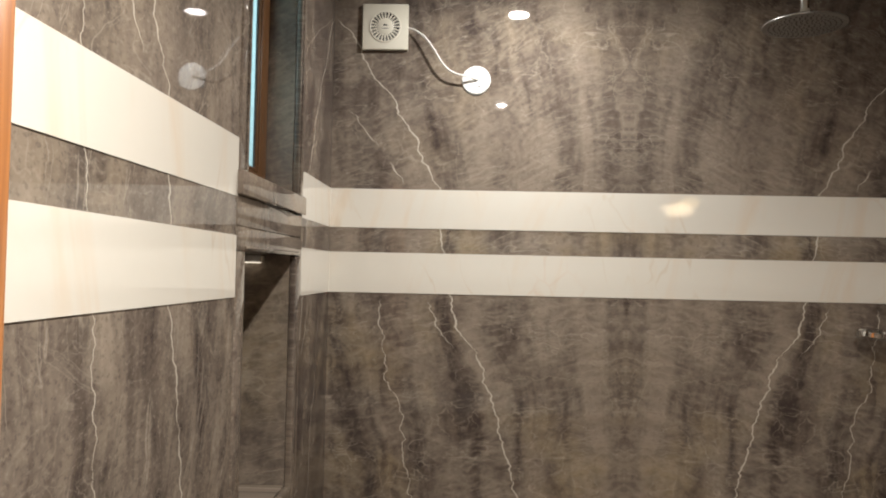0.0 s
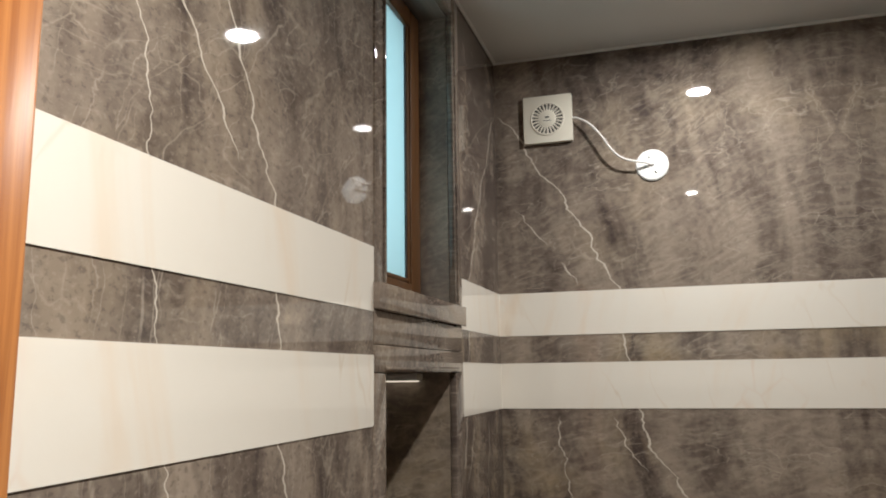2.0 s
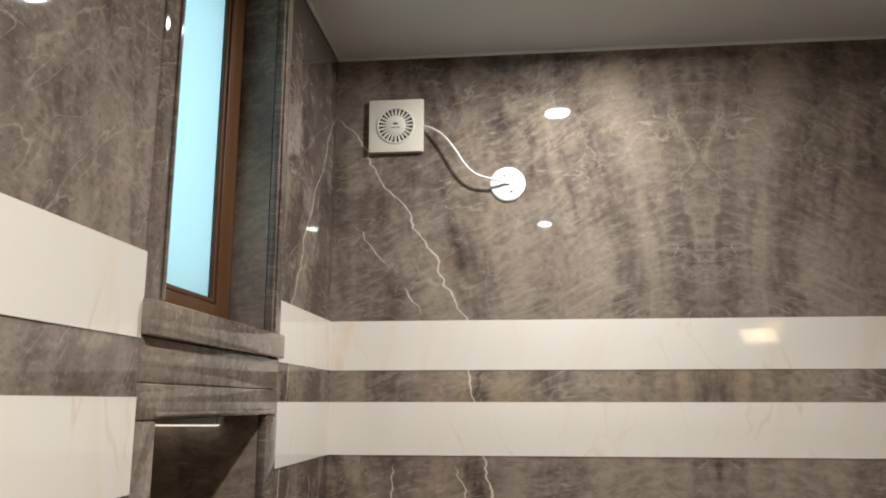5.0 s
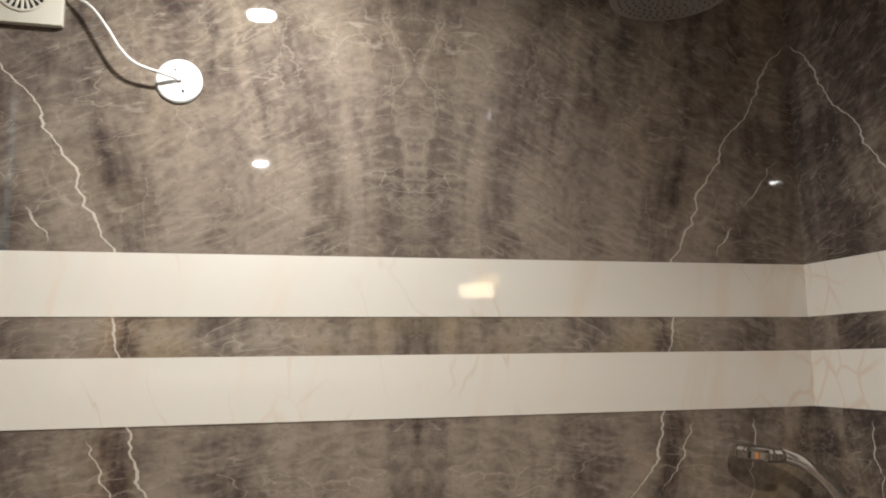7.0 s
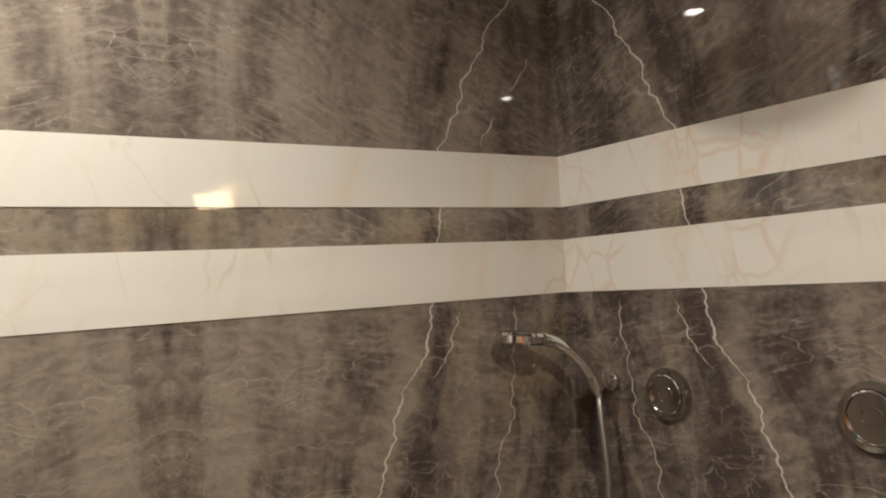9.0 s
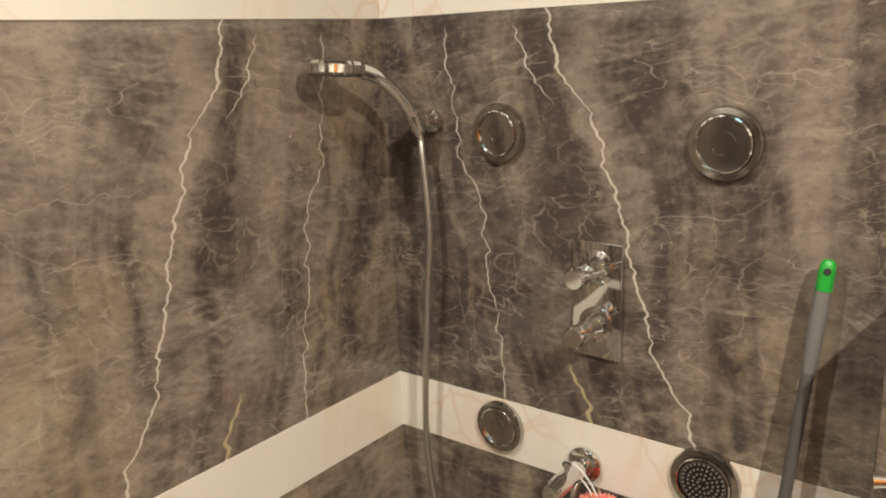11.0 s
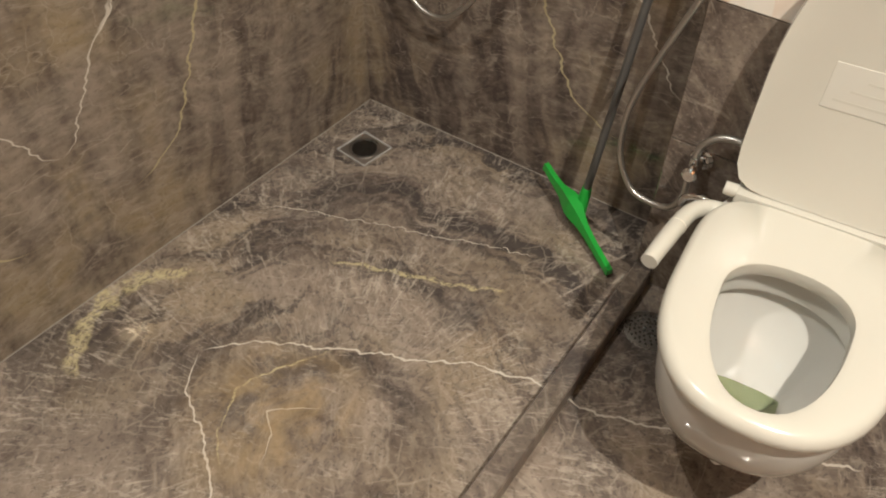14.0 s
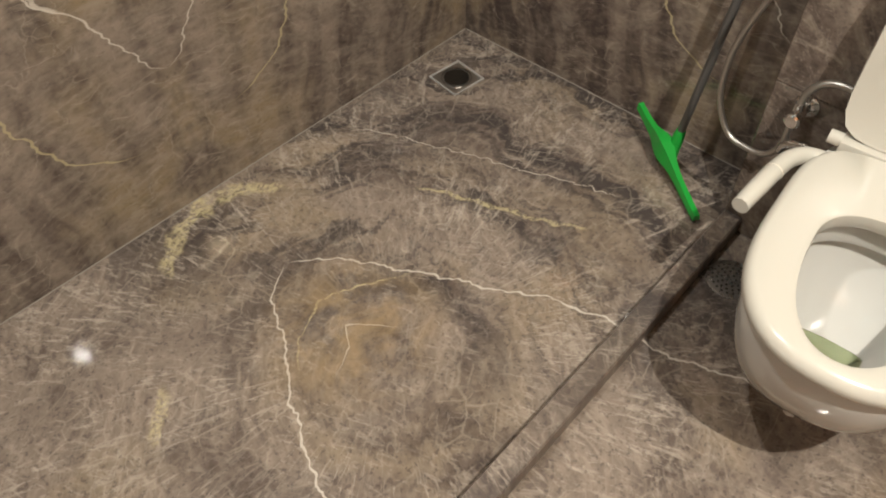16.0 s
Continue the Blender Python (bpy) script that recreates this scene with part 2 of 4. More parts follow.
    hair = g.math("MULTIPLY", g.span(vo.outputs["Distance"], 0.0, 0.026, 1.0, 0.0), g.span(g.noise(p, 6, 3), 0.47, 0.62))
    col = g.mix(g.math("MULTIPLY", hair, 0.24), col, (0.52, 0.45, 0.36))
    if plane == "floor":
        # short fine scratches of paler mineral
        ang = g.math("ARCTAN2", g.math("SUBTRACT", v, 0.66), g.math("SUBTRACT", u, 0.92))
        rays = g.noise(g.vec(g.math("MULTIPLY", ang, 26.0), g.math("MULTIPLY", far, 9.0), seed + 6.0), 1.6, 4, 0.68, 0.5)
        col = g.mix(g.math("MULTIPLY", g.span(rays, 0.53, 0.66), g.math("MULTIPLY", g.span(far, 0.12, 0.35), g.math("MULTIPLY_ADD", place, 0.42, 0.16))), col, (0.46, 0.40, 0.33))
        fine = g.noise(g.scaled(q, 26, 7, 1, 24), 3.4, 3, 0.65, 0.6)
        col = g.mix(g.math("MULTIPLY", g.span(fine, 0.55, 0.66), g.math("MULTIPLY_ADD", place, 0.30, 0.08)), col, (0.48, 0.42, 0.35))
        crumb = g.noise(p, 80.0, 3, 0.65)
        col = g.mix(g.span(crumb, 0.36, 0.45, 0.40, 0.0), col, (0.040, 0.032, 0.032))
        shard = g.node("ShaderNodeTexVoronoi")
        shard.feature = "DISTANCE_TO_EDGE"
        shard.inputs["Scale"].default_value = 17.0
        g.put(shard.inputs["Vector"], g.vec(g.math("MULTIPLY_ADD", mottle, 0.05, u), g.math("MULTIPLY_ADD", cloud, 0.05, v), seed))
        net = g.math("MULTIPLY", g.span(shard.outputs["Distance"], 0.0, 0.05, 1.0, 0.0), g.span(g.noise(p, 7.0, 3), 0.47, 0.60))
        col = g.mix(g.math("MULTIPLY", net, 0.24), col, (0.52, 0.45, 0.36))
    for across, pts, lo, hi, width, tint in veins:
        a, b = (u, v) if across == "u" else (v, u)
        if tint == GOLD:                      # a bundle of fine threads
            thread = g.span(g.noise(g.vec(g.math("MULTIPLY", a, 62.0), g.math("MULTIPLY", b, 48.0), seed), 1.0, 4, 0.7, 1.2), 0.38, 0.60, 0.05, 0.9)
            mask = g.math("MULTIPLY", vein(g, a, b, pts, lo, hi, width * 1.5), thread)
        else:
            mask = vein(g, a, b, pts, lo, hi, width)
        col = g.mix(g.math("MULTIPLY", mask, g.math("MULTIPLY_ADD", grain, 0.5, 0.5)), col, tint)
    if warm:
        d = g.math("ADD", g.math("POWER", g.math("SUBTRACT", u, warm[0]), 2.0), g.math("POWER", g.math("SUBTRACT", v, warm[1]), 2.0))
        m = g.math("MULTIPLY", g.span(d, 0.0, warm[2] ** 2, 1.0, 0.0), g.span(g.noise(p, 9, 5, 0.7, 1.0), 0.3, 0.7))
        col = g.mix(g.math("MULTIPLY", m, 0.55), col, (0.38, 0.27, 0.14))
    rough = g.math("MULTIPLY_ADD", g.noise(p, 18, 4), 0.03, (0.012 if plane != "floor" else 0.060) + matt)
    g.bump(g.noise(p, 7, 2), 0.010, 0.003)
    return g.surface(col, rough, 0.0, IOR=1.5)


GOLD = (0.58, 0.50, 0.28)
PALE, YELLOW = (0.66, 0.60, 0.51), (0.50, 0.43, 0.25)
VEIN_A = ((0.37, 0.0), (0.413, 0.05), (0.462, 0.075), (0.575, 0.145), (0.62, 0.207), (0.678, 0.22), (0.778, 0.25), (0.93, 0.272), (0.98, 0.315), (1.038, 0.34),
          (1.104, 0.36), (1.177, 0.375), (1.202, 0.39), (1.268, 0.40), (1.34, 0.428), (1.448, 0.46), (1.516, 0.525), (1.625, 0.55), (1.758, 0.57), (1.828, 0.584),
          (1.954, 0.587), (2.031, 0.635), (2.113, 0.667), (2.169, 0.706), (2.254, 0.746), (2.297, 0.80), (2.362, 0.83), (2.436, 0.868), (2.49, 0.928))
VEIN_B = ((0.72, 0.63), (0.885, 0.65), (1.0, 0.652), (1.111, 0.68), (1.28, 0.692), (1.356, 0.745), (1.438, 0.75), (1.607, 0.768))
VEIN_C = ((0.20, 0.08), (0.217, 0.16), (0.27, 0.27), (0.438, 0.35), (0.553, 0.402), (0.893, 0.465), (0.977, 0.507))
VEIN_D = ((1.962, 0.70), (2.0, 0.72), (2.04, 0.752))
VEIN_E = ((2.08, 0.782), (2.14, 0.83), (2.20, 0.88))
VEIN_K = ((0.575, 0.145), (0.605, 0.185), (0.65, 0.214))
VEIN_F = ((1.45, 0.522), (1.49, 0.56), (1.52, 0.585), (1.607, 0.613))
VEIN_G = ((1.23, 0.03), (1.31, 0.042), (1.36, 0.058), (1.40, 0.07), (1.483, 0.075), (1.53, 0.088))
VEIN_H = ((2.12, 0.004), (2.18, 0.02), (2.23, 0.042), (2.29, 0.05), (2.32, 0.047), (2.38, 0.055))
CRACK_A = ((0.08, 1.485), (0.20, 1.475), (0.25, 1.46), (0.33, 1.43))
CRACK_B = ((0.09, 1.365), (0.19, 1.372), (0.30, 1.37), (0.42, 1.35))
CRACK_C = ((0.19, 1.278), (0.33, 1.265), (0.44, 1.24))
FAINT = (0.30, 0.26, 0.20)
FACE_VEINS = [("u", VEIN_A, 0, H, 0.0038, PALE), ("u", VEIN_B, 0, H, 0.0022, PALE), ("u", VEIN_C, 0, H, 0.0058, YELLOW), ("u", VEIN_K, 0, H, 0.0085, PALE), ("u", VEIN_D, 0, H, 0.0035, PALE),
              ("u", VEIN_E, 0, H, 0.0022, PALE), ("u", VEIN_F, 0, H, 0.0022, PALE), ("u", VEIN_G, 0, H, 0.0013, FAINT), ("u", VEIN_H, 0, H, 0.0013, FAINT),
              ("v", CRACK_A, 0, 1, 0.0014, FAINT), ("v", CRACK_B, 0, 1, 0.0014, FAINT), ("v", CRACK_C, 0, 1, 0.0018, FAINT)]
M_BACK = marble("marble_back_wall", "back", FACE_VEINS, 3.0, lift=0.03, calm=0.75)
# back-wall stone again, its colour darkened to stand in for weaker light
M_SIDE_SHADED = marble("marble_side_wall_shaded", "side", FACE_VEINS[:4] + FACE_VEINS[6:7], 3.0, lift=-0.09, calm=0.75)
LEFT_A = ((0.3, 1.04), (0.9, 1.12), (1.2, 1.20), (1.531, 1.267), (1.636, 1.301), (1.76, 1.305), (1.821, 1.317), (1.959, 1.327), (2.018, 1.375), (2.117, 1.416), (2.182, 1.458), (2.6, 1.54))
LEFT_B = ((1.97, 1.41), (2.0, 1.436), (2.069, 1.486), (2.136, 1.537), (2.5, 1.60))
LEFT_C = ((0.8, 1.46), (1.4, 1.51), (1.62, 1.53), (1.944, 1.574), (2.016, 1.578), (2.085, 1.605), (2.3, 1.62))
M_LEFT = marble("marble_window_wall", "left", [("u", LEFT_A, 0, H, 0.0034, PALE), ("u", LEFT_B, 0, H, 0.003, PALE), ("u", LEFT_C, 0, H, 0.0018, PALE)], 4.0, lift=0.03)
M_TRIM = marble("marble_surround", "left", (), 9.0, streak=0.5, calm=0.35)
M_KERB = marble("marble_kerb", "floor", (), 21.0, streak=0.5, matt=0.22)
M_LEDGE = marble("marble_ledge", "left", (), 6.0, streak=0.7)
FLOOR_A = ((0.317, 0.91), (0.398, 1.007), (0.591, 1.121), (0.701, 1.169), (0.829, 1.252), (0.948, 1.289), (1.065, 1.299), (1.245, 1.364), (1.482, 1.47), (1.583, 1.51))
FLOOR_B = ((0.317, 0.91), (0.366, 0.829), (0.51, 0.763), (0.594, 0.699), (0.709, 0.641), (0.95, 0.55))
FLOOR_C = ((0.36, 1.28), (0.417, 1.311), (0.523, 1.36), (0.66, 1.41), (0.766, 1.473))
FLOOR_D = ((0.093, 1.33), (0.4, 1.47), (0.756, 1.611))
FLOOR_E = ((0.742, 0.568), (0.80, 0.50), (0.903, 0.457), (1.0, 0.50), (1.089, 0.551))
FLOOR_F = ((0.69, 0.15), (0.715, 0.127), (0.80, 0.06), (0.856, 0.034), (0.915, 0.02))
FLOOR_G = ((0.90, 0.03), (0.97, 0.05), (1.073, 0.124))
FLOOR_H = ((0.44, 0.49), (0.463, 0.469), (0.52, 0.412), (0.54, 0.40))
FLOOR_I = ((0.80, 0.62), (0.86, 0.60), (0.893, 0.539), (0.94, 0.60), (0.97, 0.64))
M_FLOOR = marble("marble_floor", "floor", [("u", FLOOR_A, 0, 3, 0.0042, PALE), ("u", FLOOR_B, 0, 3, 0.0042, PALE), ("u", FLOOR_C, 0, 3, 0.007, GOLD),
                 ("u", FLOOR_D, 0, 3, 0.002, PALE), ("v", FLOOR_E, 0, 2, 0.003, GOLD), ("v", FLOOR_F, 0, 2, 0.030, GOLD), ("v", FLOOR_G, 0, 2, 0.028, GOLD),
                 ("v", FLOOR_H, 0, 2, 0.020, GOLD), ("v", FLOOR_I, 0, 2, 0.003, PALE)], 13.0, (0.90, 0.56, 0.24), streak=1.05, lift=0.13)


def cream_marble():
    g = Graph("cream_marble")
    x, y, z = g.position()
    s = g.math("SUBTRACT", x, y)
    p = g.vec(s, z)
    blush = g.span(g.noise(g.scaled(p, 5.5, 1.1, 1, 12), 1.0, 4, 0.55, 1.4), 0.50, 0.74)
    col = g.mix(g.math("MULTIPLY", blush, 0.55), (0.74, 0.70, 0.63), (0.72, 0.58, 0.44))
    n = g.noise(g.scaled(p, 6, 1.8, 1, -15), 1.0, 3, 0.5, 0.6)
    line = g.span(g.math("ABSOLUTE", g.math("MULTIPLY_ADD", n, 2.0, -1.0)), 0.0, 0.035, 1.0, 0.0)
    col = g.mix(g.math("MULTIPLY", line, g.span(g.noise(p, 2.6, 2), 0.48, 0.66, 0.0, 0.40)), col, (0.58, 0.43, 0.28))
    cells = g.node("ShaderNodeTexVoronoi")
    cells.feature = "DISTANCE_TO_EDGE"
    g.put(cells.inputs["Vector"], g.vec(g.math("MULTIPLY_ADD", n, 0.25, s), g.math("MULTIPLY_ADD", n, 0.2, z)))
    cells.inputs["Scale"].default_value = 11.0
    edge = g.math("MULTIPLY", g.span(cells.outputs["Distance"], 0.0, 0.07, 1.0, 0.0), g.span(g.math("ADD", g.noise(p, 2.0, 2), g.span(s, 1.80, 1.95, 0.0, 0.14)), 0.56, 0.69, 0.0, 0.55))
    col = g.mix(edge, col, (0.68, 0.50, 0.38))
    col = g.mix(g.math("MULTIPLY", g.noise(p, 30, 5, 0.7), 0.12), col, (0.60, 0.55, 0.48))
    g.bump(g.noise(p, 8, 2), 0.02, 0.004)
    return g.surface(col, 0.045, 0.0)


M_CREAM = cream_marble()


def plain(name, colour, rough, metal=0.0, spots=0.08, scale=30.0, relief=0.0, **more):
    g = Graph(name)
    n = g.noise(g.node("ShaderNodeNewGeometry").outputs["Position"], scale, 5, 0.65)
    dark = tuple(c * (1 - 2.2 * spots) for c in colour)
    col = g.mix(g.math("MULTIPLY", n, 0.9), colour, dark)
    r = g.math("MULTIPLY_ADD", n, rough * 0.5, rough * 0.75)
    if relief:
        g.bump(n, relief, 0.002)
    return g.surface(col, r, metal, **more)


M_CHROME = plain("chrome", (0.72, 0.72, 0.72), 0.07, 1.0, 0.03, 60)
M_STEEL = plain("brushed_steel", (0.42, 0.41, 0.39), 0.28, 1.0, 0.1, 90)
M_HOSE = plain("steel_hose", (0.66, 0.64, 0.60), 0.40, 1.0, 0.15, 300)
M_JET = plain("jet_face", (0.50, 0.49, 0.47), 0.12, 1.0, 0.06, 80)
M_RUBBER = plain("dark_rubber", (0.03, 0.03, 0.03), 0.6)
M_CERAMIC = plain("white_ceramic", (0.58, 0.575, 0.54), 0.09, 0.0, 0.015, 8)
M_SEAT = plain("white_seat_plastic", (0.545, 0.525, 0.46), 0.22, 0.0, 0.015, 9)
M_PLASTIC = plain("cream_plastic", (0.72, 0.68, 0.58), 0.35, 0.0, 0.03, 14)
M_WHITE = plain("white_plastic", (0.78, 0.78, 0.76), 0.3, 0.0, 0.02, 14)
M_DARK = plain("dark_gap", (0.02, 0.02, 0.018), 0.7)
M_GREEN = plain("green_plastic", (0.015, 0.36, 0.045), 0.35, 0.0, 0.05, 20)
M_POLE = plain("grey_pole", (0.125, 0.122, 0.115), 0.4, 0.3, 0.1, 40)
M_GRIP = plain("grey_grip", (0.17, 0.165, 0.155), 0.5, 0.0, 0.08, 40)
M_CORAL = plain("coral_net", (0.98, 0.30, 0.235), 0.7, 0.0, 0.05, 220, Subsurface_Weight=0.6)
M_STRING = plain("white_string", (0.75, 0.72, 0.68), 0.7)
M_CEILING = plain("ceiling_paint", (0.70, 0.69, 0.66), 0.75, 0.0, 0.02, 6)
M_CORNICE = plain("white_filler", (0.80, 0.79, 0.76), 0.6, 0.0, 0.05, 25)
M_JOINT = plain("pale_grout", (0.34, 0.30, 0.25), 0.7, 0.0, 0.15, 60)
M_GROUT = plain("grey_core", (0.16, 0.14, 0.13), 0.85)


def wood_material(name, light, dark, scale):
    g = Graph(name)
    x, y, z = g.position()
    p = g.vec(g.math("MULTIPLY", x, scale), g.math("MULTIPLY", y, scale), g.math("MULTIPLY", z, scale * 0.035))
    n = g.noise(p, 1.0, 6, 0.65, 0.7)
    f = g.noise(p, 5.0, 3, 0.6)
    t = g.math("ADD", g.span(n, 0.3, 0.7, 0, 0.75), g.math("MULTIPLY", f, 0.3), clamp=True)
    g.bump(f, 0.12, 0.001)
    return g.surface(g.mix(t, dark, light), 0.32, 0.0)


M_WOOD = wood_material("orange_veneer", (0.46, 0.19, 0.055), (0.24, 0.075, 0.018), 70.0)
M_FRAME = wood_material("brown_window_frame", (0.115, 0.052, 0.018), (0.075, 0.032, 0.010), 40.0)


def glow(name, colour, strength):
    g = Graph(name)
    e = g.node("ShaderNodeEmission")
    e.inputs[0].default_value, e.inputs[1].default_value = (*colour, 1), strength
    g.nt.links.new(e.outputs[0], g.out.inputs[0])
    return g.mat


M_LED = glow("downlight_diffuser", (1.0, 0.93, 0.82), 30.0)
M_SHADE = glow("warm_lamp_shade", (1.0, 0.66, 0.26), 4.0)
M_BAR_GLOW = glow("bar_added_glow", (1.0, 0.86, 0.66), 1.0)
M_DAY = glow("daylight_backdrop", (0.62, 0.86, 0.90), 1.5)


def frosted_glass():
    g = Graph("frosted_glass")
    t = g.node("ShaderNodeBsdfTranslucent")
    t.inputs[0].default_value = (0.85, 0.95, 0.96, 1)
    s = g.node("ShaderNodeBsdfGlossy")
    s.inputs["Roughness"].default_value = 0.25
    m = g.node("ShaderNodeMixShader")
    m.inputs[0].default_value = 0.06
    g.nt.links.new(t.outputs[0], m.inputs[1])
    g.nt.links.new(s.outputs[0], m.inputs[2])
    g.nt.links.new(m.outputs[0], g.out.inputs[0])
    return g.mat


M_GLASS = frosted_glass()


def water_material():
    g = Graph("bowl_water")
    return g.surface((0.80, 0.86, 0.68), 0.02, 0.0, Transmission_Weight=0.97, IOR=1.33)


M_WATER = water_material()


# ---- mesh helpers ----
def mesh_of(name, bm, mat, sharp=35):
    bmesh.ops.recalc_face_normals(bm, faces=bm.faces)
    me = bpy.data.meshes.new(name)
    for f in bm.faces:
        f.smooth = True
    bm.to_mesh(me)
    bm.free()
    me.set_sharp_from_angle(angle=radians(sharp))
    me.materials.append(mat)
    return me


def part(name, bm, mat, parent=None, label="", sharp=35):
    ob = new(name, mesh_of(name, bm, mat, sharp))
    if parent:
        ob.parent = parent
    if label:
        tagged(ob, label)
    return ob


def thing(name, label, category, place=(0, 0, 0), group="", kind=""):
    ob = new(name)
    ob.empty_display_size = 0.05
    ob.location = place
    tagged(ob, label, category, group, kind)
    return ob


def under(parent, bm):
    """Moves a mesh given in world metres to the parent's own frame."""
    bmesh.ops.translate(bm, verts=bm.verts, vec=-parent.location)
    return bm


def box(x0, y0, z0, x1, y1, z1, bev=0.0, seg=2):
    bm = bmesh.new()
    bmesh.ops.create_cube(bm, size=1)
    for v in bm.verts:
        v.co = Vector((x0 + (v.co.x + 0.5) * (x1 - x0), y0 + (v.co.y + 0.5) * (y1 - y0), z0 + (v.co.z + 0.5) * (z1 - z0)))
    if bev:
        bmesh.ops.bevel(bm, geom=bm.edges[:], offset=bev, segments=seg, profile=0.5, affect="EDGES")
    return bm


def joined(*bms):
    out = bmesh.new()
    for b in bms:
        me = bpy.data.meshes.new("tmp")
        b.to_mesh(me)
        b.free()
        out.from_mesh(me)
        bpy.data.meshes.remove(me)
    return out


def loft(rings, cap0=True, cap1=True, closed=True):
    bm = bmesh.new()
    vs = [[bm.verts.new(p) for p in r] for r in rings]
    n = len(vs[0])
    for a, b in zip(vs, vs[1:]):
        for i in range(n if closed else n - 1):
            j = (i + 1) % n
            bm.faces.new((a[i], a[j], b[j], b[i]))
    if cap0:
        bm.faces.new(vs[0])
    if cap1:
        bm.faces.new(vs[-1])
    return bm


def lathe(profile, place, axis=(0, 0, 1), seg=32, cap=True):
    """Turned shape: profile rows of (radius, height along the axis)."""
    m = Matrix.Translation(place) @ Vector(axis).to_track_quat("Z", "Y").to_matrix().to_4x4()
    rings = [[m @ Vector((r * math.cos(2 * math.pi * i / seg), r * math.sin(2 * math.pi * i / seg), h)) for i in range(seg)] for r, h in profile]
    return loft(rings, cap, cap)


def smooth_line(pts, steps=8):
    pts = [Vector(p) for p in pts]
    ext = [2 * pts[0] - pts[1], *pts, 2 * pts[-1] - pts[-2]]
    out = []
    for i in range(1, len(ext) - 2):
        a, b, c, d = ext[i - 1:i + 3]
        for k in range(steps):
            t = k / steps
            out.append(0.5 * (2 * b + (c - a) * t + (2 * a - 5 * b + 4 * c - d) * t * t + (3 * b - a - 3 * c + d) * t ** 3))
    return [*out, pts[-1]]


def tube(pts, radius, seg=12, steps=8, ribs=0.0, flat=1.0):
    """A round bar along a line; radius: one number or a start, middle and end row."""
    line = smooth_line(pts, steps) if steps > 1 else [Vector(p) for p in pts]
    n = len(line)
    side = Vector((0.31, 0.83, 0.47))
    rings = []
    for i, p in enumerate(line):
        d = (line[min(i + 1, n - 1)] - line[max(i - 1, 0)]).normalized()
        a = (side - d * side.dot(d)).normalized()
        side = a
        b = d.cross(a)
        f = i / (n - 1)
        r = radius if isinstance(radius, float) else float(np.interp(f, np.linspace(0, 1, len(radius)), radius))
        r *= 1 + (ribs if i % 2 else 0)
        rings.append([p + r * (math.cos(2 * math.pi * k / seg) * a + flat * math.sin(2 * math.pi * k / seg) * b) for k in range(seg)])
    return loft(rings)


# ---- the shell ----
def shear(bm):
    for v in bm.verts:
        v.co.x -= LEAN * v.co.y
    return bm


def slabs(parent, plane, at, spans, rows, mats, out, depth=0.012, skew=False):
    """Facing slabs on a wall at x or y; out: the way they face; cream rows stand slightly proud."""
    for a, b in spans:
        for i, (z0, z1) in enumerate(zip(rows, rows[1:])):
            cream = len(rows) >= len(ROWS) and i in CREAM
            face = at + out * (0.0015 if cream else 0.0)
            back = at - out * depth
            lo, hi = min(face, back), max(face, back)
            e = 0.0
            args = (a + e, lo, z0 + e, b - e, hi, z1 - e) if plane == "y" else (lo, a + e, z0 + e, hi, b - e, z1 - e)
            bm = shear(box(*args)) if skew else box(*args)
            part("cream_slab" if cream else "marble_slab", bm, M_CREAM if cream else mats, parent, "cream marble band slab" if cream else "")


floor = part("floor", box(-0.3, FRONT - 0.1, -0.10, W + 0.2, 0.1, 0.0), M_FLOOR)
tagged(floor, "polished brown-grey marble bathroom floor with pale veins", "floor", kind="structure")
ceiling = part("ceiling", box(-0.3, FRONT - 0.1, H, W + 0.2, 0.1, H + 0.1), M_CEILING)
tagged(ceiling, "plain white painted bathroom ceiling", "ceiling", kind="structure")

wall_back = part("wall_back", box(-0.3, 0.013, 0.0, W + 0.1, 0.1, H), M_GROUT)
tagged(wall_back, "mirrored brown marble shower wall with cream bands", "wall", kind="structure")
wall_right = part("wall_right", shear(box(W + 0.013, FRONT, 0.0, W + 0.1, 0.012, H)), M_GROUT)
tagged(wall_right, "brown marble shower wall with cream bands and fittings", "wall", kind="structure")
wall_front = part("wall_front", box(-0.3, FRONT - 0.1, 0.0, W + 0.2, FRONT - 0.013, H), M_GROUT)
tagged(wall_front, "brown marble wall with cream bands", "wall", kind="structure")

